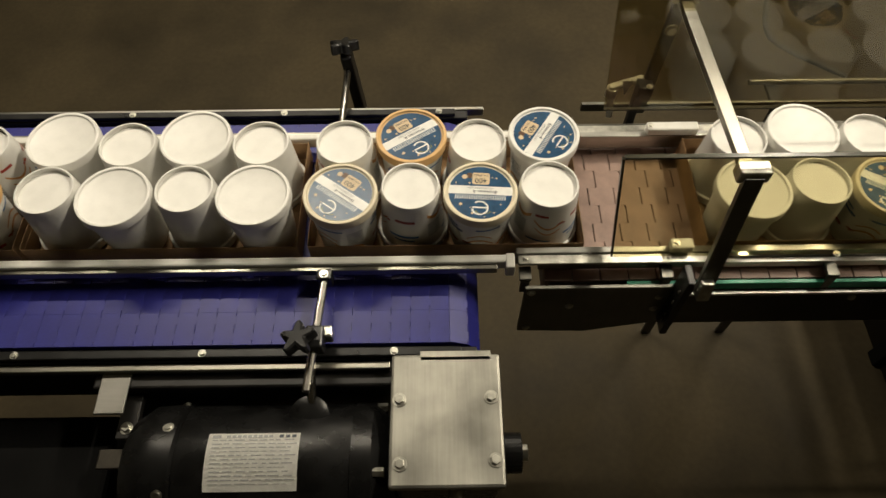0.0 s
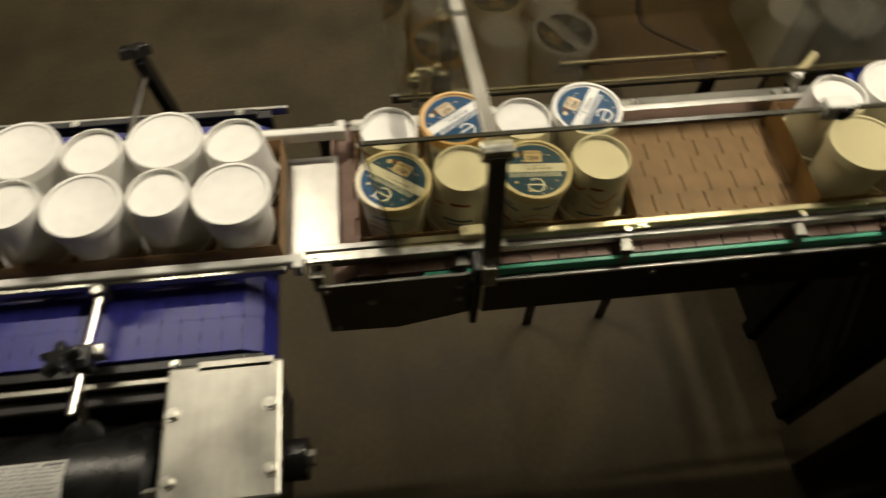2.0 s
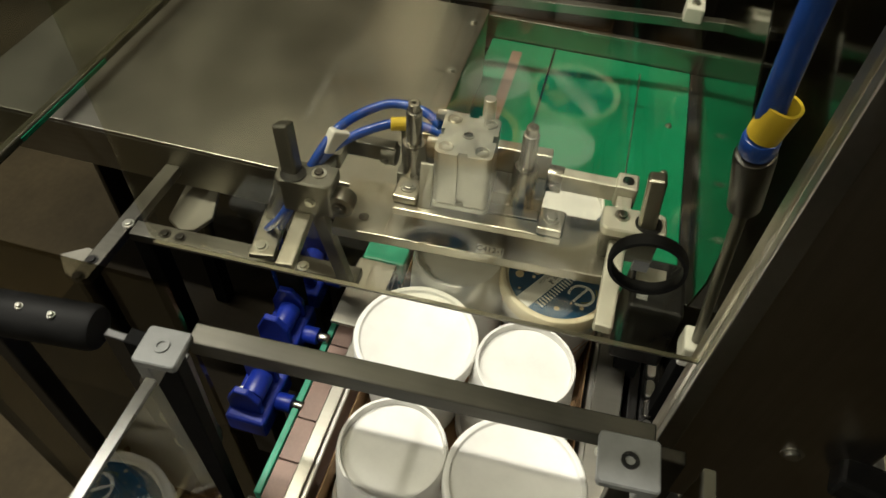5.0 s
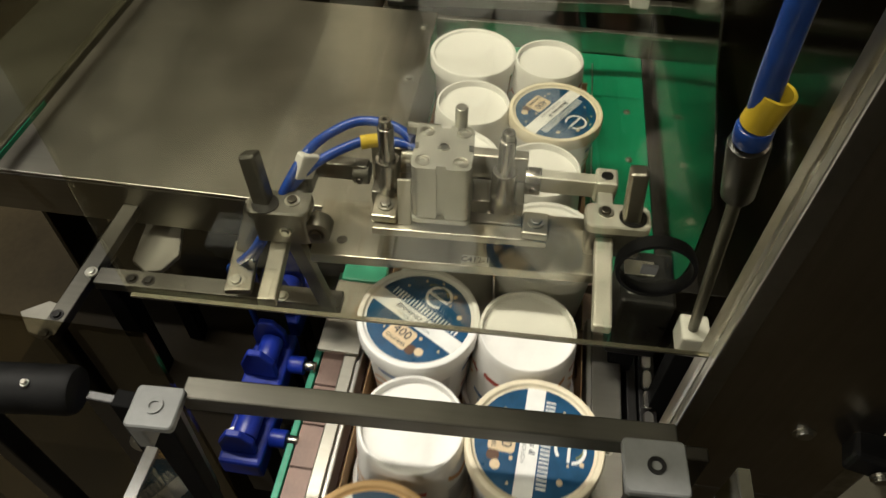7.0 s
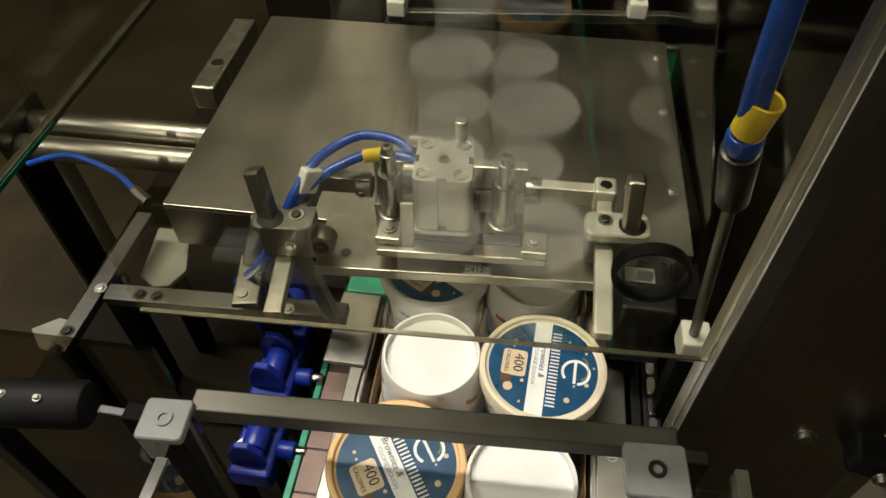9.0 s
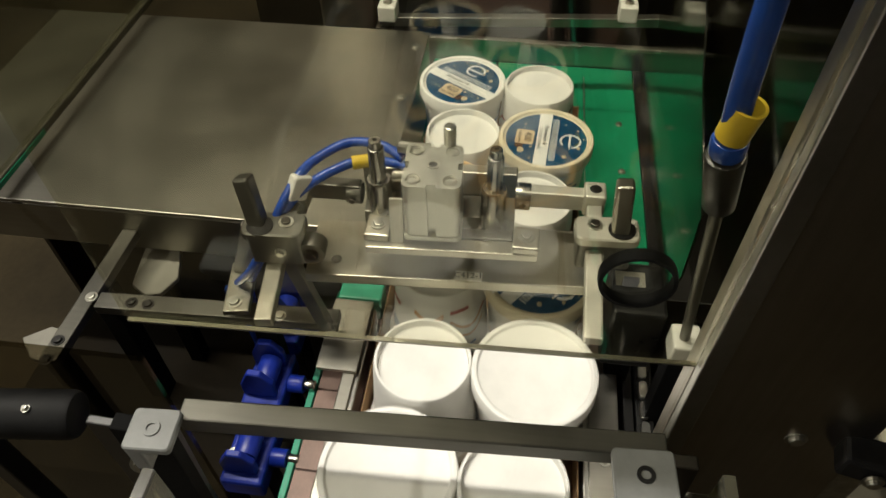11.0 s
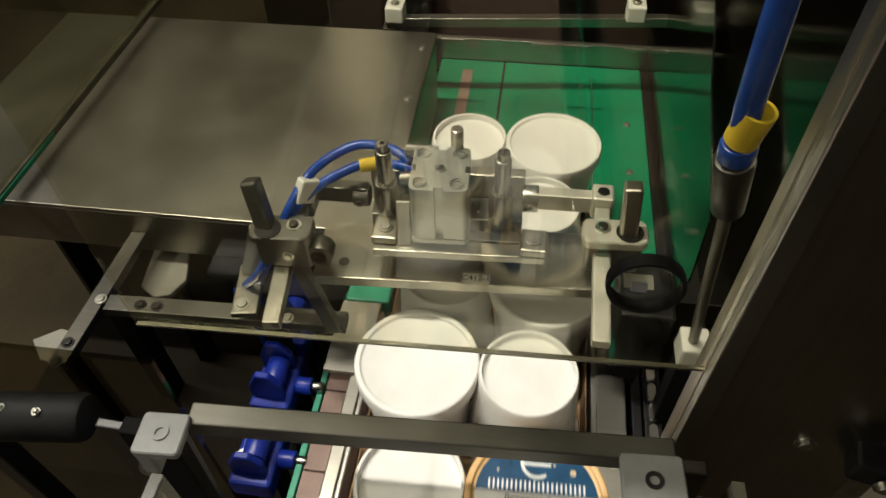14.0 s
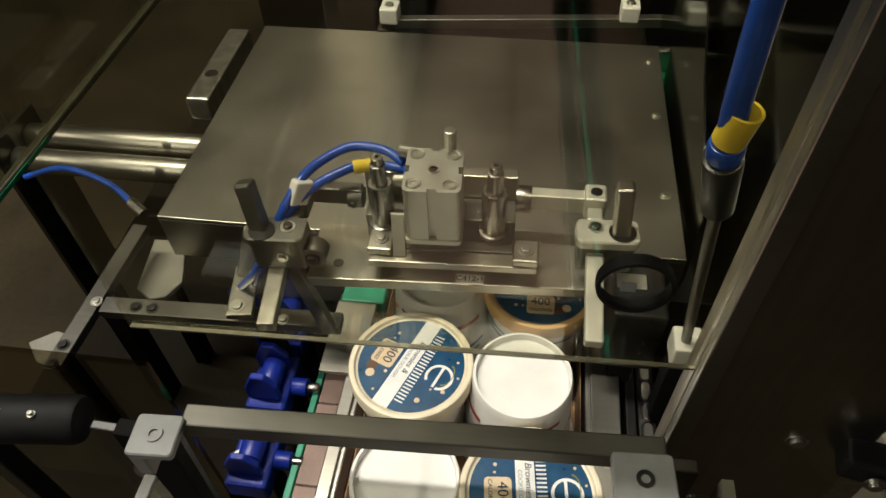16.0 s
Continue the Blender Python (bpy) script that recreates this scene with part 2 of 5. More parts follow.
def pipe(name, points, r, mat, parent=None, label=""):
    """A hose along smooth points, as a mesh."""
    pts = [Vector(p) for p in points]
    fine = []
    for i in range(len(pts) - 1):
        p0, p1, p2, p3 = pts[max(i - 1, 0)], pts[i], pts[i + 1], pts[min(i + 2, len(pts) - 1)]
        for k in range(8):
            t = k / 8
            fine.append(0.5 * ((2 * p1) + (p2 - p0) * t + (2 * p0 - 5 * p1 + 4 * p2 - p3) * t * t + (3 * p1 - p0 - 3 * p2 + p3) * t ** 3))
    fine.append(pts[-1])
    bm = bmesh.new()
    seg, rings = 18, []
    n0 = Vector((0, 0, 1))
    for i, p in enumerate(fine):
        d = (fine[min(i + 1, len(fine) - 1)] - fine[max(i - 1, 0)]).normalized()
        n0 = (n0 - d * n0.dot(d))
        if n0.length < 1e-4:
            n0 = d.orthogonal()
        n0.normalize()
        b = d.cross(n0)
        rings.append([bm.verts.new(p + r * (math.cos(2 * math.pi * k / seg) * n0 + math.sin(2 * math.pi * k / seg) * b)) for k in range(seg)])
    for a, b in zip(rings, rings[1:]):
        for k in range(seg):
            bm.faces.new((a[k], a[(k + 1) % seg], b[(k + 1) % seg], b[k]))
    bm.faces.new(rings[0][::-1])
    bm.faces.new(rings[-1])
    bmesh.ops.recalc_face_normals(bm, faces=bm.faces)
    return part(name, bm, mat, parent, label, smooth=True)


def lettering(name, body, size, mat, parent, m, label="", shear=0.0, spacing=1.0):
    cu = bpy.data.curves.new(name, "FONT")
    cu.body, cu.size, cu.align_x, cu.align_y, cu.extrude, cu.resolution_u = body, size, "CENTER", "CENTER", 0.00012, 3
    cu.shear, cu.space_character = shear, spacing
    tmp = bpy.data.objects.new(name, cu)
    scene.collection.objects.link(tmp)
    me = bpy.data.meshes.new_from_object(tmp.evaluated_get(bpy.context.evaluated_depsgraph_get()))
    bpy.data.objects.remove(tmp)
    me.materials.clear()
    me.materials.append(M[mat])
    ob = part(name, me, mat, parent, label)
    ob.matrix_basis = m
    return ob


def screw(parent, p, r=0.004, axis=(0, 0, 1), h=0.003, mat="zinc", name="screw"):
    a = Vector(axis).normalized()
    p = Vector(p)
    bm = rod(p - a * 0.001, p + a * h, r, 12, bevel=0.0006)
    add_rod(bm, p - a * 0.001, p + a * 0.0007, r * 1.5, 14)
    return part(name, bm, mat, parent)


def hexbolt(parent, p, r=0.006, axis=(0, 0, 1), h=0.005, mat="zinc", name="bolt"):
    a = Vector(axis).normalized()
    p = Vector(p)
    bm = rod(p, p + a * h, r, 6, bevel=0.0006)
    add_rod(bm, p - a * 0.001, p + a * 0.0012, r * 1.45, 20)
    return part(name, bm, mat, parent)

# ---- the room ----
RX0, RX1, RY0, RY1, RZ = -4.0, 5.5, -4.0, 4.5, 3.1
tagged(part("floor", span(RX0 - 0.2, RX1 + 0.2, RY0 - 0.2, RY1 + 0.2, -0.1, 0, 0), "floor_epoxy"), "brown worn factory floor", "floor", kind="structure")
tagged(part("ceiling", span(RX0 - 0.2, RX1 + 0.2, RY0 - 0.2, RY1 + 0.2, RZ, RZ + 0.1, 0), "ceiling_paint"), "plain pale ceiling", "ceiling", kind="structure")
tagged(part("wall_north", span(RX0 - 0.2, RX1 + 0.2, RY1, RY1 + 0.2, 0, RZ, 0), "wall_paint"), "plain dull painted wall", "wall", kind="structure")
tagged(part("wall_south", span(RX0 - 0.2, RX1 + 0.2, RY0 - 0.2, RY0, 0, RZ, 0), "wall_paint"), "plain dull painted wall", "wall", kind="structure")
tagged(part("wall_east", span(RX1, RX1 + 0.2, RY0, RY1, 0, RZ, 0), "wall_paint"), "plain dull painted wall", "wall", kind="structure")
tagged(part("wall_west", span(RX0 - 0.2, RX0, RY0, RY1, 0, RZ, 0), "wall_paint"), "plain dull painted wall", "wall", kind="structure")
for fx, fy, turn, watts in FITTINGS:
    o = thing("ceiling_light", "white tube ceiling light", "lamp", "ceiling lights", at=(fx, fy, 3.1))
    o.rotation_euler = (0, 0, radians(turn))
    part("housing", span(-0.64, 0.64, -0.1, 0.1, -0.07, 0), "white_plastic", o)
    for s in (-0.05, 0.05):
        part("tube", rod((-0.6, s, -0.09), (0.6, s, -0.09), 0.013, 12), "tube_glow", o)

# ---- infeed conveyor with the blue belt ----
conv = thing("belt_conveyor", "black framed conveyor with a blue modular belt", "conveyor")
BX0, BX1, BY0, BY1, BZ = -1.75, -0.035, -0.213, 0.163, 0.893
for y, n in ((BY0 - 0.012, -1), (BY1 + 0.012, 1)):
    part("side_frame", span(BX0, BX1 - 0.01, y - 0.008, y + 0.008, 0.78, 0.899), "black_frame", conv)
    part("wear_strip", span(BX0, BX1 - 0.03, y - 0.006, y + 0.006, 0.8995, 0.906), "black_plastic", conv)
part("frame_flange", span(BX0, -0.155, -0.244, -0.2345, 0.885, 0.896), "plate_steel", conv, "steel flange")
part("flange_far", span(BX0, BX1 + 0.015, 0.1835, 0.190, 0.885, 0.9), "steel", conv)
for x in (-1.5, -1.3, -1.09, -0.863, -0.627, -0.391, -0.15):
    screw(conv, (x, BY0 - 0.012, 0.906), 0.0035)
    screw(conv, (x + 0.06, BY1 + 0.012, 0.906), 0.0035)
part("belt_bed", span(BX0, BX1 - 0.05, BY0 + 0.003, BY1 - 0.003, 0.80, 0.872), "black_frame", conv)
part("return_roller", rod((BX1 - 0.052, BY0 + 0.002, 0.842), (BX1 - 0.052, BY1 - 0.002, 0.842), 0.04, 32), "black_plastic", conv)
for x in (-1.6, -0.5):
    for y in (BY0 - 0.01, BY1 + 0.01):
        part("leg", span(x - 0.025, x + 0.025, y - 0.02, y + 0.02, 0, 0.79, 0.004), "dark_steel", conv)


def blue_slat():
    """One slat of the belt: bricklayed modules with hinge knuckles and small slots."""
    bm = bmesh.new()
    w = BY1 - BY0 - 0.006
    n = 8
    for i in range(n):
        y = BY0 + 0.003 + (i + 0.5) * w / n
        add_box(bm, (0, y, -0.005), (0.0249, w / n, 0.010), 0.0003)
        for k in range(2):
            add_box(bm, (0.0110, y + (k - 0.5) * w / n / 2, -0.0052), (0.0060, w / n / 4, 0.0106), 0.0003)
    me = bpy.data.meshes.new("belt_slat")
    bm.to_mesh(me)
    bm.free()
    me.materials.append(M["blue_belt"])
    return me


def guide_rail(name, y, side, x0, x1):
    """A white plastic guide on a steel strip."""
    o = thing(name, "white plastic guide rail on a steel strip", "guide rail", "infeed guide rails")
    part("guide_strip", span(x0, x1, y, y + side * 0.012, 0.916, 0.936, 0.003), "white_plastic", o)
    part("backing", span(x0, x1 - 0.015, y + side * 0.0122, y + side * 0.019, 0.918, 0.930, 0.001), "plate_steel", o, "steel backing strip")
    part("end_cap", span(x1 - 0.004, x1 + 0.008, y - side * 0.001, y + side * 0.021, 0.913, 0.937, 0.002), "white_plastic", o)
    return o


guide_rail("guide_rail", -0.103, -1, BX0, -0.001)
guide_rail("guide_rail", 0.096, 1, BX0, 0.06)


def rail_post(x, y_rail, y_out, side):
    """A guide post: clamp, round bar, star knob, cross block and a lower knob."""
    o = thing("guide_rail_bracket", "steel rod bracket with black star knob", "bracket", "guide rail brackets")
    part("rail_clamp", box((x, y_rail + side * 0.008, 0.925), (0.020, 0.016, 0.024), 0.003), "black_plastic", o)
    screw(o, (x, y_rail + side * 0.008, 0.937), 0.004)
    part("rod", rod((x, y_rail + side * 0.012, 0.928), (x - 0.010, y_out, 0.928), 0.0055, 16), "chrome", o)
    ky = y_out - side * 0.055
    part("cross_block", box((x - 0.004, ky - side * 0.01, 0.931), (0.022, 0.03, 0.026), 0.003), "black_plastic", o)
    star = bmesh.new()
    pts = []
    for i in range(40):
        a = 2 * math.pi * i / 40
        r = 0.017 + 0.0065 * math.cos(5 * a)
        pts.append((r * math.cos(a), r * math.sin(a)))
    star = prism(pts, 0, 0.016, 0.002)
    part("star_knob", star, "black_plastic", o, at=pose(x - 0.018, ky, 0.948, 12 * side, -8, 20))
    part("stud", rod((x - 0.008, ky + side * 0.012, 0.93), (x - 0.009, ky + side * 0.058, 0.89), 0.0055, 14), "chrome", o)
    part("lower_knob", lathe([(0, 0), (0.02, 0), (0.025, 0.004), (0.025, 0.011), (0.016, 0.016), (0, 0.017)], 32), "black_plastic", o, smooth=True, at=pose(x - 0.012, ky + side * 0.068, 0.876, -20 * side, 0, 0))
    part("clamp_nut", box((x + 0.008, ky - side * 0.022, 0.922), (0.016, 0.016, 0.02), 0.003), "zinc", o)
    return o


rail_post(-0.241, -0.122, -0.285, -1)
bk = thing("guide_rail_bracket", "steel rod bracket with black star knob", "bracket", "guide rail brackets")
part("rod", rod((-0.236, 0.118, 0.928), (-0.236, 0.262, 0.915), 0.0055, 16), "chrome", bk)
part("post", bar((-0.226, 0.275, 0.80), (-0.236, 0.266, 0.945), 0.026, 0.018, 0.003, (1, 0, 0)), "black_frame", bk)
pts = [((0.018 + 0.007 * math.cos(5 * 2 * math.pi * i / 40)) * math.cos(2 * math.pi * i / 40), (0.018 + 0.007 * math.cos(5 * 2 * math.pi * i / 40)) * math.sin(2 * math.pi * i / 40)) for i in range(40)]
part("star_knob", prism(pts, 0, 0.016, 0.002), "black_plastic", bk, at=pose(-0.237, 0.262, 0.95, -25, 0, 10))

# drive: gearbox, motor and the added dark filler beside it
gear = thing("gearbox", "grey metal right-angle gearbox with flat bolted cover", "gearbox")
part("cover", box((-0.0855, -0.316, 0.915), (0.133, 0.160, 0.012), 0.004), "gear_plate", gear, "brushed metal cover plate")
part("body", span(-0.146, -0.025, -0.392, -0.244, 0.80, 0.9085, 0.006), "black_motor", gear)
part("flange", span(-0.117, -0.03, -0.245, -0.232, 0.902, 0.921, 0.001), "gear_plate", gear)
for x, y in ((-0.143, -0.294), (-0.029, -0.292), (-0.141, -0.369), (-0.027, -0.366)):
    hexbolt(gear, (x + (0.002 if x < -0.1 else -0.003), y, 0.9212), 0.0058)
part("shaft_hub", rod((-0.025, -0.345, 0.872), (0.004, -0.345, 0.872), 0.024, 28), "black_motor", gear)
part("hub_nut", rod((0.004, -0.345, 0.872), (0.012, -0.345, 0.872), 0.010, 6), "zinc", gear)
part("drain_plug", rod((-0.075, -0.392, 0.89), (-0.075, -0.412, 0.89), 0.009, 16), "zinc", gear)
motor = thing("electric_motor", "black electric motor with white rating plate", "motor")
my, mz, mr = -0.352, 0.822, 0.083
part("housing", rod((-0.405, my, mz), (-0.185, my, mz), mr, 64, bevel=0.004), "black_motor", motor, smooth=True)
part("end_bell", lathe([(0, -0.048), (0.045, -0.048), (0.070, -0.040), (0.083, -0.020), (0.0845, 0.0), (0.0845, 0.022), (0.080, 0.026), (0, 0.026)], 64), "black_motor", motor, smooth=True, at=pose(-0.43, my, mz, 0, 90, 0))
part("front_bell", lathe([(0, -0.02), (0.0845, -0.02), (0.0845, 0.004), (0.074, 0.018), (0.062, 0.03), (0, 0.03)], 64), "black_motor", motor, smooth=True, at=pose(-0.178, my, mz, 0, 90, 0))
part("flange", rod((-0.163, my, mz), (-0.147, my, mz), 0.066, 48, bevel=0.003), "black_motor", motor, smooth=True)
for a in (20, 65, 120, 160):
    for x, ax in ((-0.418, 1),):
        p = (x, my + 0.084 * math.cos(radians(a)), mz + 0.084 * math.sin(radians(a)))
        screw(motor, p, 0.0045, (0, math.cos(radians(a)), math.sin(radians(a))))
for a in (30, 105, 150):
    part("tie_bolt", rod((-0.172, my + 0.079 * math.cos(radians(a)), mz + 0.079 * math.sin(radians(a))), (-0.158, my + 0.079 * math.cos(radians(a)), mz + 0.079 * math.sin(radians(a))), 0.006, 6), "zinc", motor)
# rating plate curved on the housing
bm = bmesh.new()
a0, a1, n = 71, 117, 10
g = [[bm.verts.new((x, my - (mr + 0.0012) * math.cos(radians(a)), mz + (mr + 0.0012) * math.sin(radians(a)))) for x in (-0.366, -0.258)] for a in [a0 - 9 + (a1 - a0) * i / n for i in range(n + 1)]]
for a, b in zip(g, g[1:]):
    bm.faces.new((a[0], a[1], b[1], b[0]))
bmesh.ops.solidify(bm, geom=bm.faces[:], thickness=0.0006)
plate = part("rating_plate", bm, "label_paper", motor, "white printed rating plate", smooth=True)


def on_motor(x, a, w, h, name="print_bar", mat="ink_grey"):
    """A small printed bar on the rating plate at the angle a."""
    r = mr + 0.0016
    m = Matrix.Translation((x, my - r * math.cos(radians(a)), mz + r * math.sin(radians(a)))) @ pose(0, 0, 0, 90 - a)
    b = bmesh.new()
    add_box(b, (0, 0, 0), (w, h, 0.0004), 0, None)
    part(name, b, mat, plate, at=m)


random.seed(4)
for r_ in range(13):
    ang = 105 - r_ * 3.1
    if r_ == 0:
        on_motor(-0.356, ang, 0.010, 0.0036, mat="ink_grey")
        for k_ in range(9):
            on_motor(-0.342 + 0.0062 * k_, ang, 0.0046, 0.0030, mat="ink_grey")
        for k_ in range(3):
            on_motor(-0.280 + 0.0075 * k_, ang, 0.0050, 0.0034, mat="ink_dark")
        continue
    x_ = -0.360
    while x_ < -0.270:
        w_ = random.uniform(0.004, 0.013)
        on_motor(x_ + w_ / 2, ang, w_, 0.0011 if r_ % 4 else 0.0006)
        x_ += w_ + random.uniform(0.0015, 0.005)
# made-up black box fills the dark void left of the motor
part("dark_filler", span(-0.86, -0.525, -0.58, -0.268, 0.62, 0.80, 0.008), "matt_black", motor)
tab = thing("steel_tab", "small bent bright steel tab on the frame", "bracket")
part("tab_plate", span(-0.519, -0.482, -0.296, -0.248, 0.884, 0.888, 0.0015), "steel", tab)
part("tab_lip", span(-0.519, -0.482, -0.2475, -0.2435, 0.868, 0.888, 0.001), "steel", tab)
hexbolt(tab, (-0.483, -0.307, 0.866), 0.0055)
part("bolt_lug", span(-0.495, -0.471, -0.32, -0.262, 0.856, 0.866, 0.001), "black_frame", tab)
part("tab_plate", span(-0.521, -0.470, -0.352, -0.327, 0.842, 0.846, 0.002), "dark_steel", tab)
part("side_cover", span(-0.53, -0.15, -0.262, -0.24, 0.70, 0.884, 0.003), "black_frame", gear)

# ---- packer frame and chain conveyor ----
pk = thing("chain_conveyor", "steel framed conveyor with brown plastic chain", "conveyor")
for y, s in ((-0.103, -1), (0.103, 1)):
    part("chain_rail", span(0.06, 1.23, y - 0.004, y + 0.004, 0.845, 0.886), "steel", pk)
    wy = y + s * (0.0215 if s < 0 else 0.0385)
    part("green_wear_strip", span(0.16 if s < 0 else 0.97, 1.23, wy, wy + s * 0.006, 0.880, 0.897, 0.001), "green_strip", pk, "green plastic wear strip")
for y0, y1 in ((-0.138, -0.132), (0.138, 0.144)):
    part("side_plate", span(0.24, 1.20, y0, y1, 0.79, 0.874), "dark_steel", pk)
    part("side_lip", span(0.24, 1.20, y0, y1, 0.8745, 0.880, 0.001), "steel", pk)
    part("nose_plate", prism([(0.022, 0.770), (0.12, 0.765), (0.238, 0.80), (0.238, 0.902), (0.022, 0.902)], -0.003, 0.003, 0.001), "dull_steel", pk, at=pose(0, (y0 + y1) / 2, 0, 90, 0, 0))
part("top_cover", span(0.08, 0.965, 0.1215, 0.148, 0.8985, 0.9035, 0.001), "bar_steel", pk, "dull steel cover strip")
part("dead_plate", span(-0.028, 0.052, -0.088, 0.088, 0.885, 0.8935, 0.002), "steel_cross", pk, "bright steel transfer plate")
for x, z in ((0.031, 0.891), (0.034, 0.782), (0.088, 0.851), (0.207, 0.875), (0.208, 0.840), (0.474, 0.866), (0.62, 0.83), (0.80, 0.83), (1.0, 0.84)):
    screw(pk, (x, -0.138, z), 0.004, (0, -1, 0))
for x in (1.065,):
    for y in (-0.105, 0.115):
        part("leg", span(x - 0.025, x + 0.025, y - 0.02, y + 0.02, 0, 0.79, 0.004), "matt_black", pk)
part("chain_bed", span(0.06, 1.26, -0.085, 0.085, 0.846, 0.868), "black_frame", pk)


def side_guide(name, y, s, x0, x1):
    o = thing(name, "bright steel side guide with folded lip", "guide rail", "chain guides")
    part("guide_bar", span(x0, x1, y, y + s * 0.010, 0.906, 0.934, 0.0015), "steel", o)
    part("guide_lip", span(x0 + 0.002, x0 + 0.26, y + s * 0.0102, y + s * 0.024, 0.926, 0.931, 0.001), "zinc", o, "pale steel lip")
    part("support_angle", span(x0 + 0.03, x1, y + s * 0.0102, y + s * 0.018, 0.905, 0.918, 0.001), "steel", o)
    for x in (x0 + 0.012, x0 + 0.20, x0 + 0.42, x0 + 0.66):
        screw(o, (x, y + s * 0.016, 0.931 if x < x0 + 0.25 else 0.934), 0.003)
        part("guide_foot", span(x - 0.008, x + 0.008, y + s * 0.0182, y + s * 0.038, 0.909, 0.915, 0.001), "dull_steel", o)
        if s > 0:
            continue
        part("guide_post", span(x - 0.006, x + 0.006, y + s * 0.034, y + s * 0.039, 0.88, 0.9085, 0.001), "dull_steel", o)
    return o


side_guide("side_guide", -0.092, -1, 0.010, 1.185)
side_guide("side_guide", 0.096, 1, 0.075, 1.185)
for y, s in ((-0.094, -1), (0.098, 1)):
    o = thing("guide_plate", "grey steel guide plate beside the chain", "guide rail", "guide plates")
    part("plate", span(0.93, 1.19, y + s * 0.002, y + s * (0.026 if s < 0 else 0.013), 0.9345, 0.938, 0.001), "plate_steel", o)
    for x in (0.95, 1.06, 1.17):
        screw(o, (x, y + s * (0.014 if s < 0 else 0.007), 0.938), 0.003)
for y, s in ((-0.092, -1), (0.096, 1)):
    o = thing("hinge_block", "white plastic hinge block on the guide", "bracket", "guide blocks")
    x = 0.225
    part("block", box((x + (0.025 if s > 0 else 0), y + s * 0.006, 0.943), (0.075 if s > 0 else 0.03, 0.016, 0.014), 0.003), "white_plastic", o)
    screw(o, (x - 0.008 + (0 if s < 0 else 0.0), y + s * 0.006, 0.950), 0.003)
# cam levers on the guides
for x, y, s, rz in ((0.80, -0.135, -1, 62), (0.755, 0.135, 1, 40), (0.175, 0.185, 1, 10)):
    o = thing("clamp_lever", "white cam clamp lever on a bolt", "lever", "clamp levers")
    part("stem", rod((x, y - s * 0.02, 0.90), (x, y, 0.935), 0.005, 12), "zinc", o)
    part("hub", rod((x, y, 0.925), (x, y, 0.943), 0.009, 20), "zinc", o)
    part("handle", prism(rounded(0.055, 0.012, 0.005), 0, 0.008, 0.002), "white_plastic" if x > 0.5 else "zinc", o, at=Matrix.Translation((x, y, 0.94)) @ pose(0, 0, 0, 0, -12, rz) @ Matrix.Translation((0.022, 0, 0)))
for x, z in ((0.205, 0.94),):
    o = thing("sensor_bracket", "black sensor bracket behind the far guide", "sensor")
    part("stem", span(x - 0.006, x + 0.006, 0.150, 0.162, 0.87, 0.985), "black_frame", o)
    part("sensor_head", box((x + 0.004, 0.148, 0.975), (0.022, 0.018, 0.024), 0.002), "black_plastic", o)
    part("wedge", prism([(-0.008, 0), (0.008, 0), (0, -0.03)], 0, 0.004), "steel", o, at=pose(x - 0.02, 0.16, 0.985, 90, 0, 0))
    screw(o, (x + 0.008, 0.142, 0.988), 0.003)

# clear side guards with their portal bars
def sheet(name, bm, mat, parent, shade=False):
    ob = part(name, bm, mat, parent)
    ob.visible_shadow = shade
    return ob


gn = thing("side_guard", "clear yellowish plastic side guard with slanted end", "guard", "side guards")
sheet("panel", prism([(0.128, 0.962), (0.955, 0.962), (0.955, 1.155), (0.100, 1.157)], -0.0025, 0.0025), "guard_clear", gn).matrix_basis = pose(0, -0.1225, 0, 90, 0, 0)
part("panel_top_edge", bar((0.100, -0.1225, 1.1585), (0.955, -0.1225, 1.1565), 0.005, 0.0025, 0), "sheet_edge_dark", gn)
part("panel_end_edge", bar((0.126, -0.1225, 0.962), (0.0985, -0.1225, 1.157), 0.005, 0.0025, 0, (1, 0, 0)), "sheet_edge_dark", gn)
gf = thing("side_guard", "clear yellowish plastic side guard", "guard", "side guards")
sheet("panel", prism([(0.15, 0.962), (0.925, 0.962), (0.925, 1.159), (0.13, 1.159)], -0.0025, 0.0025), "guard_far", gf).matrix_basis = pose(0, 0.125, 0, 90, 0, 0)
part("panel_top_edge", bar((0.13, 0.125, 1.1605), (0.925, 0.125, 1.1605), 0.005, 0.0025, 0), "sheet_edge_dark", gf)
part("panel_low_edge", bar((0.15, 0.125, 0.961), (0.925, 0.125, 0.961), 0.005, 0.002, 0), "sheet_edge_dark", gf)
for x in (0.566,):
    part("panel_clip", box((x, 0.125, 1.160), (0.034, 0.018, 0.02), 0.003), "white_plastic", gf)
    screw(gf, (x, 0.122, 1.170), 0.0035)
part("panel_clip", box((0.595, -0.121, 1.157), (0.034, 0.018, 0.02), 0.003), "white_plastic", gn)
screw(gn, (0.600, -0.1305, 1.157), 0.006, (0, -1, 0), mat="black_plastic")

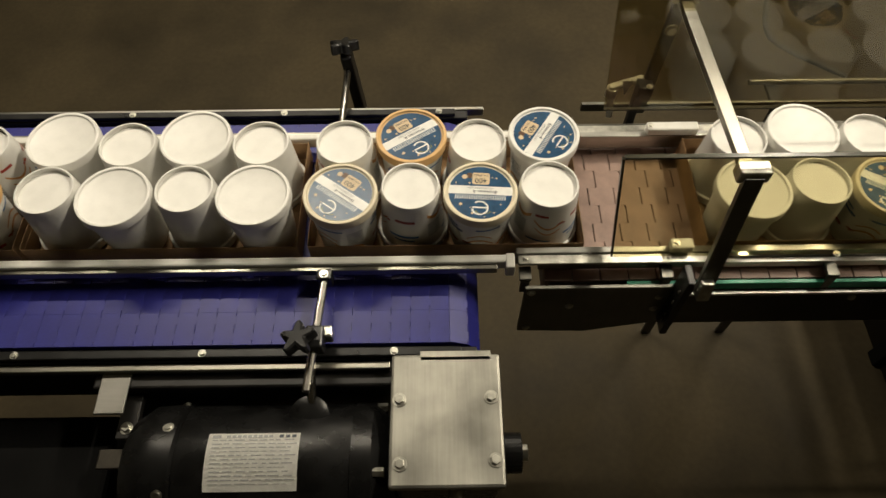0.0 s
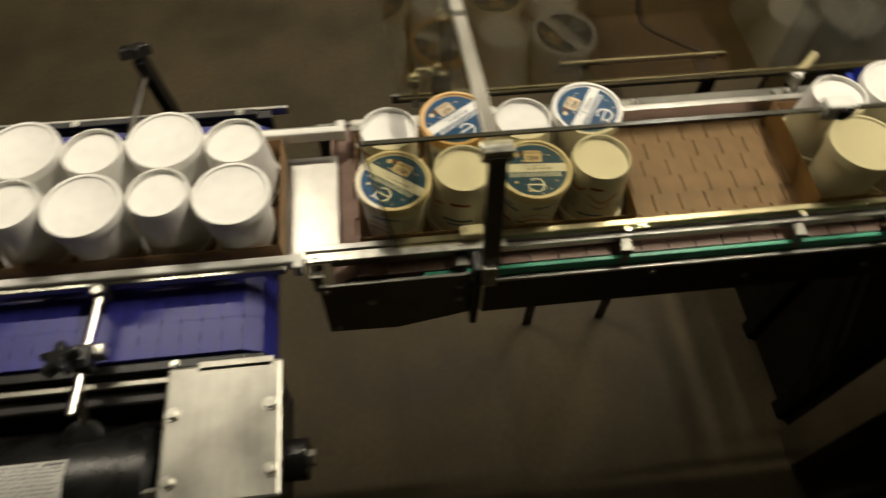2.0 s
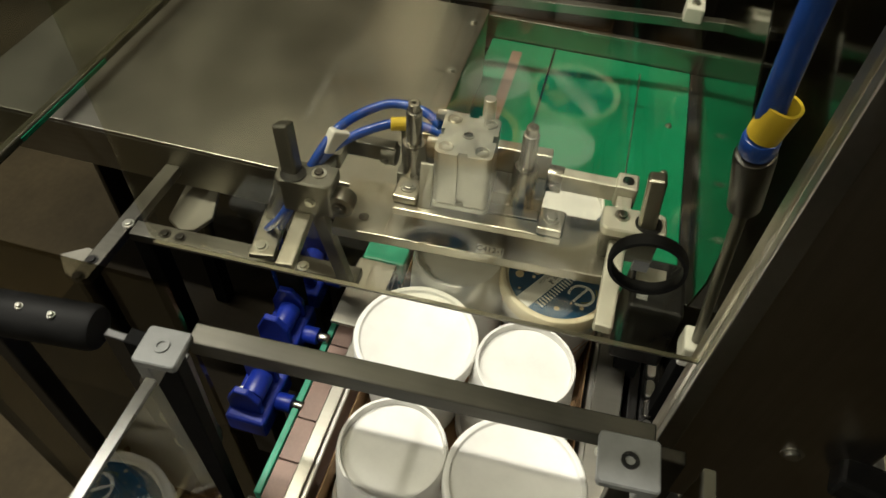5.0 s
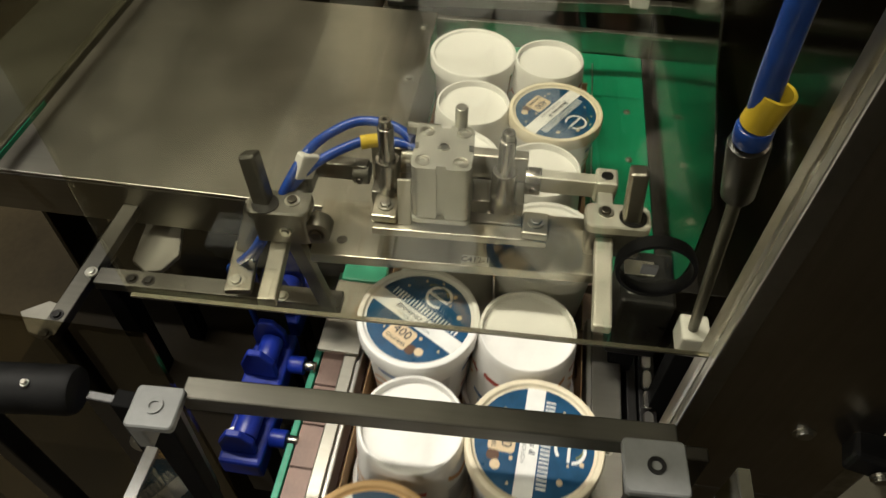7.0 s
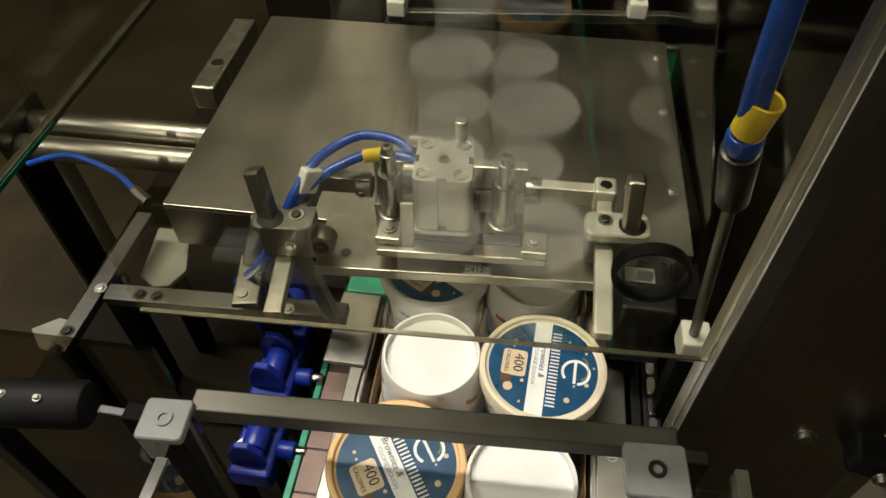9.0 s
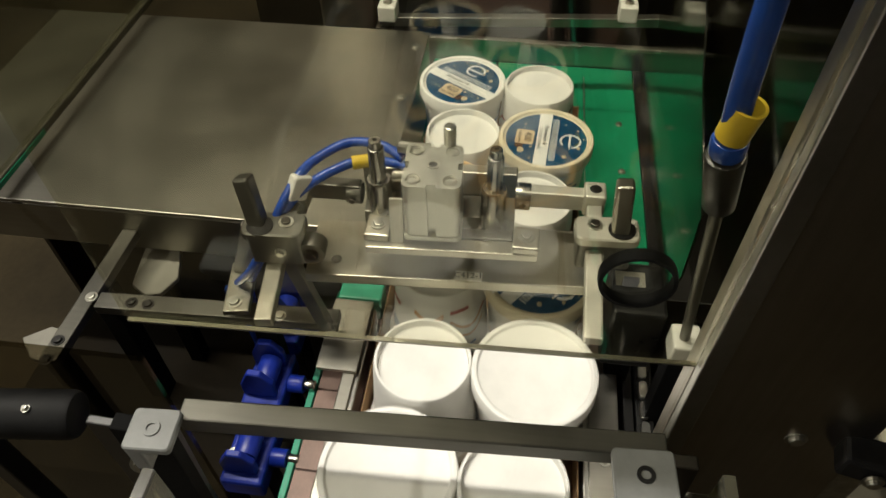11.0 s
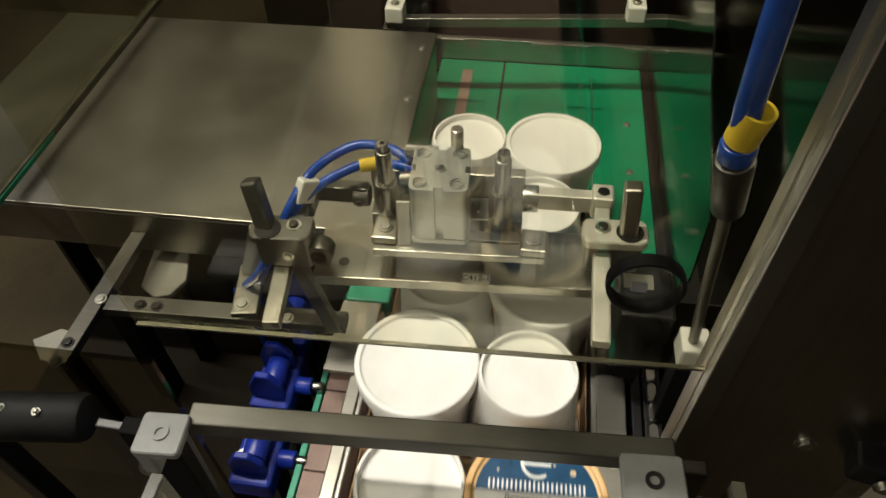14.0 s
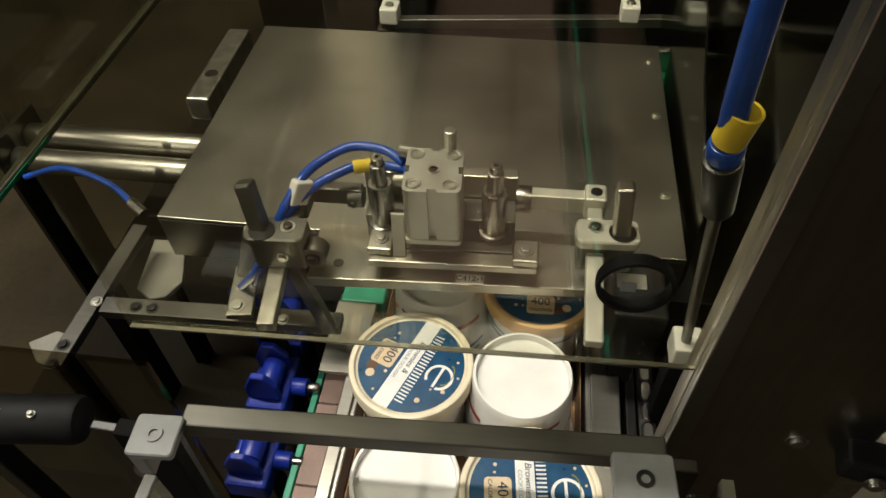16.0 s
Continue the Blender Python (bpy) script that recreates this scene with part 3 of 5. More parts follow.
po = thing("guard_portal", "bright steel flat-bar portal over the chain", "frame")
part("cross_bar", bar((0.238, -0.128, 1.128), (0.221, 0.150, 1.132), 0.015, 0.010, 0.001), "plate_steel", po)
part("near_leg", bar((0.238, -0.133, 1.136), (0.238, -0.165, 0.945), 0.008, 0.021, 0.001, (1, 0, 0)), "dull_steel", po)
part("far_leg", bar((0.221, 0.156, 1.14), (0.221, 0.175, 0.90), 0.008, 0.018, 0.001, (1, 0, 0)), "dull_steel", po)
part("corner_block", box((0.238, -0.126, 1.136), (0.034, 0.018, 0.018), 0.002), "zinc", po)
part("corner_block", box((0.221, 0.152, 1.138), (0.034, 0.02, 0.014), 0.002), "zinc", po)
part("foot_block", bar((0.236, -0.165, 0.972), (0.236, -0.172, 0.94), 0.016, 0.016, 0.002, (1, 0, 0)), "zinc", po)
part("foot_plate", bar((0.226, -0.145, 0.95), (0.224, -0.150, 0.81), 0.03, 0.01, 0.002, (1, 0, 0)), "black_frame", po)
for z, dx in ((0.915, 0), (0.885, 0.0), (0.85, 0.0), (0.83, 0.0)):
    screw(po, (0.225 + dx, -0.152, z), 0.0045, (0, -1, 0))
screw(po, (0.2105, 0.13, 1.1), 0.006, (0, -1, 0))

# far side: rail below the guard
cab = thing("rear_rail", "dull steel rail and lip behind the chain", "rail")
part("top_rail", rod((0.42, 0.25, 0.885), (0.70, 0.25, 0.885), 0.005, 16), "dull_steel", cab)
part("lip", span(0.14, 1.02, 0.205, 0.211, 0.868, 0.885), "dull_steel", cab)
for x in (0.46, 0.66):
    part("rail_leg", span(x - 0.012, x + 0.012, 0.196, 0.2045, 0, 0.884, 0.002), "black_frame", cab)
    part("rail_arm", span(x - 0.01, x + 0.01, 0.2115, 0.262, 0.872, 0.8785, 0.001), "black_frame", cab)

# ---- pusher section ----
mf = thing("packer_frame", "brushed stainless steel posts of the packing machine", "frame")
part("front_post", span(1.030, 1.044, -0.242, -0.124, 0.965, 2.45, 0.003), "column_steel", mf)
part("post_base", span(1.0305, 1.0445, -0.245, -0.162, 0, 0.9645, 0.003), "column_steel", mf)
part("post_return", span(1.0445, 1.12, -0.242, -0.225, 0, 2.45, 0.002), "column_steel", mf)
part("post_trim", span(1.0225, 1.0295, -0.1365, -0.1245, 0.97, 2.40, 0.001), "steel", mf)
for z in (0.80, 0.93, 1.06, 1.25):
    screw(mf, (1.030, -0.20, z), 0.0045, (-1, 0, 0))
part("hinge_leaf", box((1.018, -0.255, 1.06), (0.020, 0.065, 0.020), 0.003, pose(0, 0, 0, 0, 0, -12)), "black_plastic", mf)
part("hinge_leaf", box((1.018, -0.325, 1.08), (0.020, 0.075, 0.020), 0.003, pose(0, 0, 0, 0, 0, 8)), "black_plastic", mf)
for y, z in ((-0.238, 1.06), (-0.272, 1.06), (-0.305, 1.08), (-0.345, 1.08)):
    screw(mf, (1.008, y, z), 0.004, (-1, 0, 0))
part("rear_post", span(1.70, 1.78, 0.20, 0.28, 0, 2.45, 0.004), "column_steel", mf)
part("rear_wall", span(1.80, 1.815, -0.20, 0.42, 0.3, 2.2, 0.002), "dark_steel", mf)
# added dark box stands in for the shaded floor; the feet rest on it
part("shade_base", span(1.06, 1.80, -0.19, 0.50, 0.0, 0.78, 0.004), "floor_shade_brown", mf)
part("left_beam", span(1.040, 1.050, 0.545, 1.30, 0.955, 1.062, 0.001), "dark_steel", mf)
part("beam_cap", span(1.038, 1.052, 0.545, 1.30, 1.0622, 1.067, 0.001), "white_plastic", mf, "pale cap strip")
part("beam_leg", span(1.040, 1.050, 0.545, 0.553, 0, 0.9548, 0.001), "dark_steel", mf)
for y in (0.575, 0.80):
    screw(mf, (1.040, y, 1.01), 0.0045, (-1, 0, 0))
# added wall, out of view, keeps the rear lamp off plate and floor
part("shade_wall", span(1.80, 1.815, 0.421, 0.95, 1.0, 2.2, 0.002), "dark_steel", mf)

# crossbar in front, on grey blocks
lc = thing("cable", "thin black cable lying on the floor", "cable")
pipe("cable_run", [(1.48, 2.30, 0.006), (1.36, 2.04, 0.006), (1.25, 1.83, 0.006), (1.15, 1.58, 0.006), (1.09, 1.38, 0.006), (1.13, 1.28, 0.006), (1.30, 1.14, 0.006)], 0.009, "black_plastic", lc)
cb = thing("cross_bar", "grey steel cross bar on pale plastic blocks", "bar")
part("bar", bar((0.975, 0.144, 1.1125), (0.986, -0.108, 1.1125), 0.013, 0.013, 0.001), "bar_steel", cb)
for (x, y, r) in ((0.9605, 0.1525, 3), (0.967, -0.0955, 3)):
    bk = part("end_block", prism(rounded(0.023 if y > 0 else 0.0275, 0.025 if y > 0 else 0.0305, 0.0025), 0.0165, 0.022, 0.0008), "grey_plastic", cb, "pale grey plastic block", at=pose(x, y, 1.1005, 0, 0, r))
    part("hole_rim", lathe([(0.0025, 0), (0.0045, 0), (0.0045, 0.0008), (0.0025, 0.0008), (0.0025, 0)], 16), "grey_plastic" if y > 0 else "black_plastic", bk, at=(0, 0, 0.0222))
    part("block_leg", box((-0.003, 0.008 if y > 0 else -0.010, 0.006), (0.016, 0.008, 0.0205), 0.001), "grey_plastic", bk)
part("left_upright", bar((0.975, 0.185, 0.84), (0.970, 0.170, 1.105), 0.03, 0.010, 0.001, (1, 0, 0)), "matt_black", cb)
part("right_upright", bar((0.985, -0.118, 0.84), (0.985, -0.112, 1.105), 0.03, 0.008, 0.001, (1, 0, 0)), "dark_steel", cb)
part("gusset", bar((0.99, 0.205, 0.93), (0.982, 0.19, 1.075), 0.055, 0.006, 0.001, (1, 0, 0)), "black_frame", cb)
for z in (0.96, 1.0, 1.045):
    screw(cb, (0.972, 0.19, z), 0.005, (-1, -0.3, 0.4))

# blue chain brackets beside the guide: clevis walls, hub and bolt
for x, y, z, h in ((1.05, 0.181, 0.900, 0.030), (1.118, 0.184, 0.906, 0.034), (0.90, 0.155, 0.90, 0.026), (1.186, 0.188, 0.905, 0.060)):
    o = thing("chain_bracket", "bright blue plastic chain bracket with steel bolt", "bracket", "blue brackets")
    part("base", box((x, y, z - 0.012), (0.056, 0.036, 0.024), 0.003), "blue_plastic", o)
    for k in (-1, 1):
        part("cheek", prism([(-0.015, 0), (0.015, 0), (0.015, h * 0.45), (0.006, h), (-0.006, h), (-0.015, h * 0.6)], -0.003, 0.003, 0.001), "blue_plastic", o, at=pose(x + k * 0.016, y + 0.002, z, 90, 0, 90))
    part("hub", rod((x - 0.011, y - 0.002, z + 0.012), (x + 0.011, y - 0.002, z + 0.012), 0.010, 22), "blue_plastic", o, smooth=True)
    part("boss", rod((x, y - 0.018, z - 0.006), (x, y - 0.032, z - 0.006), 0.008, 18), "blue_plastic", o, smooth=True)
    part("bolt", rod((x, y - 0.032, z - 0.006), (x, y - 0.042, z - 0.006), 0.005, 12), "chrome", o, smooth=True)
    screw(o, (x - 0.004, y + 0.012, z + 0.0005), 0.004)
    part("foot", span(x - 0.012, x + 0.012, y - 0.012, y + 0.012, 0.80, z - 0.0245, 0.001), "black_frame", o)
ch = thing("drive_chain", "small dark steel chain beside the guide", "chain")
part("side_bar", span(0.93, 1.20, -0.134, -0.126, 0.905, 0.93, 0.001), "black_frame", ch)
for i in range(14):
    x = 0.94 + i * 0.019
    part("link", prism(rounded(0.017, 0.008, 0.0039), 0, 0.005, 0.0008), "steel" if i % 3 else "chrome", ch, at=(x, -0.142, 0.93))
part("side_bar", span(0.93, 1.20, -0.150, -0.136, 0.88, 0.9295, 0.001), "black_frame", ch)
gs = thing("green_block", "green plastic corner block on the guide", "block")
part("block", box((1.199, 0.112, 0.928), (0.022, 0.040, 0.03), 0.002), "green_strip", gs)
ps = thing("guide_cover", "pale grey sheet metal cover on the guide", "cover")
part("cover", span(1.112, 1.187, 0.098, 0.134, 0.9385, 0.943, 0.001), "plate_steel", ps)

# green outfeed table
gt = thing("outfeed_table", "green plastic topped outfeed table", "table")
part("table_top", span(1.262, 1.665, -0.168, 0.11, 0.872, 0.8925, 0.002), "green_plastic", gt, "smooth green plastic top")
part("table_joint", span(1.262, 1.640, -0.1020, -0.1005, 0.8926, 0.8932, 0), "zinc", gt)
part("inlay_strip", span(1.40, 1.640, 0.062, 0.076, 0.8926, 0.8932, 0), "brown_chain", gt)
part("table_joint", span(1.262, 1.665, 0.018, 0.021, 0.8926, 0.8932, 0), "black_frame", gt)
for x in (1.36, 1.45, 1.54):
    screw(gt, (x, -0.145, 0.8926), 0.003)
part("table_edge", span(1.262, 1.665, -0.290, -0.1685, 0.86, 0.8915, 0.001), "black_frame", gt)
part("back_fence", span(1.667, 1.675, -0.205, 0.13, 0.872, 0.925, 0.001), "steel_cross", gt)
part("front_leg", span(1.265, 1.30, -0.12, 0.05, 0.3, 0.871, 0.002), "dark_steel", gt)
sr = thing("stop_rail", "steel stop rail with white end blocks", "rail")
part("rail", bar((1.580, 0.165, 0.997), (1.618, -0.215, 0.997), 0.012, 0.012, 0.001), "steel_cross", sr)
for y, x in ((0.153, 1.581), (-0.138, 1.612), (-0.205, 1.618)):
    part("rail_block", box((x, y, 1.010), (0.026, 0.022, 0.02), 0.002), "white_plastic", sr)
    screw(sr, (x, y, 1.02), 0.004)
for y in (0.13, -0.02, -0.13):
    part("slot_light_edge", box((1.556, y - 0.03, 0.99), (0.003, 0.07, 0.004), 0.0005), "zinc", sr)
part("rail_post", span(1.572, 1.592, 0.15, 0.17, 0.5, 0.99, 0.001), "dark_steel", sr)
part("rail_post", span(1.610, 1.63, -0.225, -0.205, 0.5, 0.99, 0.001), "dark_steel", sr)
rr = thing("crossing_rollers", "two long dull steel rollers", "roller")
for z, x in ((0.98, 1.432), (0.972, 1.395)):
    part("roller", rod((x, 0.36, z - 0.08), (x, 0.60, z - 0.08), 0.016, 24), "plate_steel", rr, smooth=True)
part("end_plate", span(1.37, 1.46, 0.601, 0.608, 0.5, 0.93, 0.001), "dark_steel", rr)

# overhead press: fixed plate, cylinder, guide bushes, arms
pr = thing("press_unit", "steel press unit with square aluminium air cylinder", "press")
part("fixed_plate", bar((1.164, 0.135, 1.035), (1.176, -0.079, 1.035), 0.058, 0.010, 0.001), "press_steel", pr, "bright brushed steel plate")
for x, y in ((1.152, 0.112),):
    part("plate_hole", lathe([(0, 0), (0.0035, 0), (0.0042, 0.0004), (0, 0.0004)], 18), "dark_steel", pr, at=(x, y, 1.0402))
part("base_plate", bar((1.186, 0.092, 1.0570), (1.190, -0.022, 1.0570), 0.024, 0.034, 0.001), "dull_steel", pr)
part("rear_plate", bar((1.204, 0.096, 1.074), (1.208, -0.022, 1.074), 0.010, 0.044, 0.001), "press_steel", pr)
screw(pr, (1.2005, -0.008, 1.083), 0.003, (-1, 0, 0), mat="dark_steel")
screw(pr, (1.2, 0.088, 1.066), 0.003, (-1, 0, 0), mat="dark_steel")
cx, cy = 1.172, 0.037


def profile(w, h, r, notch, deep):
    """A rounded square with a slot in the middle of each side."""
    a, b = w / 2, h / 2
    q = []
    for cx_, cy_, d in ((a - r, b - r, 0), (-a + r, b - r, 90), (-a + r, -b + r, 180), (a - r, -b + r, 270)):
        q += [(cx_ + r * math.cos(radians(d + 22.5 * i)), cy_ + r * math.sin(radians(d + 22.5 * i))) for i in range(5)]
        nx, ny = {0: (0, 1), 90: (-1, 0), 180: (0, -1), 270: (1, 0)}[d]
        ex, ey = (a, b)
        for t_, dd in ((notch, 0), (notch, deep), (-notch, deep), (-notch, 0)):
            px_ = nx * (ex - dd) + (ny * t_)
            py_ = ny * (ey - dd) + (-nx * t_)
            q.append((px_, py_))
    return q


TURN = Matrix.Translation((cx, cy, 0)) @ pose(0, 0, 0, 0, 0, 3)
cyl = part("cylinder_body", prism(profile(0.045, 0.040, 0.004, 0.0030, 0.0035), 1.0790, 1.1195), "aluminium", pr, "square grey aluminium cylinder", at=TURN)
part("end_cover", prism(profile(0.0455, 0.0405, 0.005, 0.0034, 0.0030), 1.1197, 1.1270), "aluminium", cyl)
part("foot_flange", prism(rounded(0.047, 0.042, 0.004), 1.0742, 1.0788, 0.0006), "aluminium", cyl)
for a, b in ((1, 1), (1, -1), (-1, 1), (-1, -1)):
    part("socket_screw", lathe([(0, -0.0008), (0.0018, -0.0008), (0.0022, 0.0004), (0.0038, 0.0004), (0.0042, 0.0001), (0.0047, 0.0001), (0.0051, 0.0005), (0.0054, 0.0001)], 20), "zinc", cyl, at=(a * 0.0152, b * 0.0128, 1.1272))
    part("socket", lathe([(0, 0), (0.0017, 0), (0.0017, 0.0002), (0, 0.0002)], 6), "black_frame", cyl, at=(a * 0.0152, b * 0.0128, 1.1267))
part("centre_port", lathe([(0.0045, 0), (0.0045, 0.0006), (0.003, 0.0006), (0.0028, -0.0002), (0, -0.0002)], 18), "zinc", cyl, at=(0, 0, 1.1272))
part("air_fitting", rod((0.024, -0.010, 1.117), (0.024, -0.010, 1.143), 0.0045, 14), "zinc", cyl)
part("air_fitting", rod((0.0245, 0.004, 1.120), (0.0245, 0.028, 1.122), 0.0048, 14), "zinc", cyl)
part("air_fitting", rod((0.004, 0.020, 1.112), (0.004, 0.030, 1.112), 0.0045, 14), "zinc", cyl)
for y in (0.078, -0.006):
    part("guide_bush", lathe([(0.0062, 1.0645), (0.0092, 1.0645), (0.0092, 1.1055), (0.0084, 1.107), (0.0064, 1.107), (0.0062, 1.1055), (0.0062, 1.0645)], 32), "chrome", pr, smooth=True, at=(1.176, y, 0))
    part("bush_flange", rod((1.176, y, 1.0642), (1.176, y, 1.0685), 0.0115, 28), "chrome", pr, smooth=True)
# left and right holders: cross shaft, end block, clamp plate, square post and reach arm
# dull steel left, paler steel right: the sides' uneven light is put into colour
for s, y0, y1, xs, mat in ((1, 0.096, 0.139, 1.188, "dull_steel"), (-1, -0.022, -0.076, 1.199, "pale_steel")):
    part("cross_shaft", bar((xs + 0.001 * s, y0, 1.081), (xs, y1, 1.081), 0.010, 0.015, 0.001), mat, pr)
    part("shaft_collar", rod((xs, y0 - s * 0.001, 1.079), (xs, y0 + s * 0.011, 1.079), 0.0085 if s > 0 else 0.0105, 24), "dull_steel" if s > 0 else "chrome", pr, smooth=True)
    part("set_screw", rod((xs - 0.012, y0 + s * 0.005, 1.080), (xs - 0.0095, y0 + s * 0.005, 1.080), 0.0026, 12), "dark_steel", pr)
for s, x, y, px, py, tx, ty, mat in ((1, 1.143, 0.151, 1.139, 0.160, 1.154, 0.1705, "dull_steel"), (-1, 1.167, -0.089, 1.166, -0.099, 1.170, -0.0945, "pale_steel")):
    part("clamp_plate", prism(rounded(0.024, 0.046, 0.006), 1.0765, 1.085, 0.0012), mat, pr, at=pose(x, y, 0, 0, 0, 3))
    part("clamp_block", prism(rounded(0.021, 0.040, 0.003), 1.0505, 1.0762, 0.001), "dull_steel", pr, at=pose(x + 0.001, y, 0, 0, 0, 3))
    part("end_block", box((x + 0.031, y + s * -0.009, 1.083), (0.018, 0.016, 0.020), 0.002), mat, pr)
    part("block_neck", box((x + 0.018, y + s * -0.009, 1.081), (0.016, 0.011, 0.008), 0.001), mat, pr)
    part("socket_hole", rod((x + 0.031, y - s * 0.009, 1.0925), (x + 0.031, y - s * 0.009, 1.0934), 0.0045, 18), "black_plastic", pr)
    screw(pr, (x + 0.002, y - s * 0.009, 1.085), 0.0035, mat="dark_steel")
    part("screw_rim", lathe([(0.0036, 0), (0.0056, 0), (0.0056, 0.0008), (0.0036, 0.0008), (0.0036, 0)], 20), "zinc", pr, at=(x + 0.002, y - s * 0.009, 1.0851))
    screw(pr, (x - 0.0095, y - s * 0.004, 1.064), 0.003, (-1, 0, 0), mat="zinc")
    part("post_hole", lathe([(0, 0), (0.0098, 0), (0.0098, 0.0007), (0, 0.0007)], 24), "black_plastic", pr, at=(px, py, 1.0852))
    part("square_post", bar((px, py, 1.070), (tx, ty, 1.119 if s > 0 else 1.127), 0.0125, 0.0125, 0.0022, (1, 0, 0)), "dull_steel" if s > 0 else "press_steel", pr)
part("round_clamp", rod((1.136, 0.125, 1.062), (1.150, 0.126, 1.062), 0.0105, 28), "dull_steel", pr, smooth=True)
screw(pr, (1.136, 0.125, 1.062), 0.004, (-1, 0, 0), mat="dark_steel")
part("reach_arm", bar((1.160, -0.0815, 1.067), (1.080, -0.0800, 1.067), 0.0125, 0.008, 0.0015), "pale_steel", pr, "pale steel flat arm")
part("reach_arm", bar((1.156, 0.157, 1.046), (1.082, 0.148, 1.046), 0.013, 0.009, 0.001), "press_steel", pr)
part("low_plate", bar((1.182, 0.208, 0.986), (1.129, 0.199, 0.986), 0.022, 0.006, 0.001), "press_steel", pr)
screw(pr, (1.138, 0.203, 0.989), 0.0045)
part("hanger", bar((1.160, 0.178, 1.060), (1.172, 0.206, 0.987), 0.018, 0.005, 0.001, (1, 0, 0)), "dull_steel", pr)
part("strut", bar((1.144, 0.148, 1.05), (1.138, 0.126, 0.965), 0.012, 0.008, 0.001, (1, 0, 0)), "dull_steel", pr)
part("press_beam", bar((1.139, 0.332, 0.966), (1.146, 0.118, 0.966), 0.017, 0.010, 0.001), "bar_steel", pr)
part("side_beam", bar((1.235, 0.339, 0.966), (1.075, 0.344, 0.966), 0.015, 0.010, 0.001), "bar_steel", pr)
part("left_foot", bar((1.144, 0.185, 0.961), (1.144, 0.185, 0.79), 0.02, 0.012, 0.001, (1, 0, 0)), "matt_black", pr)
part("side_foot", bar((1.16, 0.342, 0.961), (1.16, 0.342, 0.78), 0.02, 0.02, 0.001, (1, 0, 0)), "matt_black", pr)
part("name_tag", span(1.1428, 1.1515, -0.002, 0.019, 1.0402, 1.0408, 0), "label_paper", pr)
lettering("tag_text", "C412-1", 0.0072, "ink_dark", pr, pose(1.1473, 0.0085, 1.0411, 0, 0, -87))
for x, y, z in ((1.141, 0.168, 0.971), (1.140, 0.337, 0.972), (1.139, 0.30, 0.971), (1.139, 0.285, 0.971), (1.075, 0.344, 0.971), (1.094, 0.344, 0.971)):
    screw(pr, (x, y, z), 0.0036, mat="zinc" if y in (0.168, 0.337) else "black_frame")

# the ram that rises and sinks: two rods and a clamp bar
ram = thing("press_ram", "steel ram with two polished guide rods", "press")
part("clamp_bar", bar((1.148, 0.085, 1.0665), (1.154, -0.041, 1.0665), 0.013, 0.007, 0.001), "press_steel", ram)
part("clamp_core", bar((1.160, 0.060, 1.0690), (1.164, -0.022, 1.0690), 0.010, 0.006, 0.001), "bar_steel", ram)
for y in (0.077, -0.032):
    part("bar_end", box((1.158, y, 1.0740), (0.022, 0.019, 0.007), 0.0015), "press_steel", ram)
    hexbolt(ram, (1.158, y, 1.0777), 0.0040, h=0.003, mat="steel")
part("strap", bar((1.149, 0.0615, 1.0702), (1.160, 0.0630, 1.104), 0.0030, 0.0095, 0.0006, (0, 1, 0)), "pale_steel", ram, "pale steel strap")
for y in (0.078, -0.006):
    part("guide_rod", rod((1.176, y, 1.056), (1.176, y, 1.136), 0.0058, 24), "chrome", ram, smooth=True)
    part("rod_tip", lathe([(0, 0), (0.0018, 0), (0.0018, 0.006), (0.0040, 0.006), (0.0044, 0.0055), (0.0044, -0.001), (0, -0.001)], 20), "chrome", ram, smooth=True, at=(1.176, y, 1.1365))
RAM = ram

# air hoses
hs = thing("air_hose", "blue air hose looped with white and yellow ties", "hose", "air hoses")
pipe("hose", [(1.193, 0.062, 1.112), (1.205, 0.080, 1.113), (1.207, 0.106, 1.112), (1.190, 0.128, 1.108), (1.168, 0.139, 1.104), (1.150, 0.156, 1.075), (1.152, 0.176, 1.03), (1.165, 0.198, 0.985), (1.185, 0.215, 0.94), (1.20, 0.225, 0.86), (1.20, 0.23, 0.78)], 0.0036, "blue_tube", hs)
pipe("hose", [(1.190, 0.056, 1.108), (1.196, 0.080, 1.106), (1.194, 0.096, 1.107), (1.176, 0.126, 1.100), (1.158, 0.146, 1.086), (1.146, 0.165, 1.055), (1.148, 0.185, 1.02), (1.165, 0.215, 0.975), (1.19, 0.24, 0.93), (1.215, 0.25, 0.85), (1.22, 0.25, 0.78)], 0.0036, "blue_tube", hs)
part("yellow_tie", rod((1.197, 0.084, 1.1062), (1.191, 0.101, 1.1062), 0.0052, 16), "yellow_tape", hs)
part("white_tie", box((1.168, 0.137, 1.099), (0.016, 0.009, 0.020), 0.002, pose(0, 0, 0, 0, 30, -40)), "white_plastic", hs)
h2 = thing("air_hose", "blue hanging air hose with yellow collar and black fitting", "hose", "air hoses")
pipe("hose", [(1.092, -0.112, 1.50), (1.080, -0.110, 1.40), (1.073, -0.1095, 1.325), (1.075, -0.1125, 1.272), (1.077, -0.115, 1.248)], 0.0062, "blue_tube", h2)
part("collar", lathe([(0.0064, 0), (0.0078, 0), (0.0082, 0.019), (0.0066, 0.019), (0.0064, 0)], 24), "yellow_tape", h2, "yellow collar", smooth=True, at=pose(1.077, -0.1155, 1.2435, 6, -7, 0))
part("blue_ring", rod((1.077, -0.1155, 1.243), (1.0785, -0.1165, 1.232), 0.0086, 24, bevel=0.002), "blue_tube", h2, smooth=True)
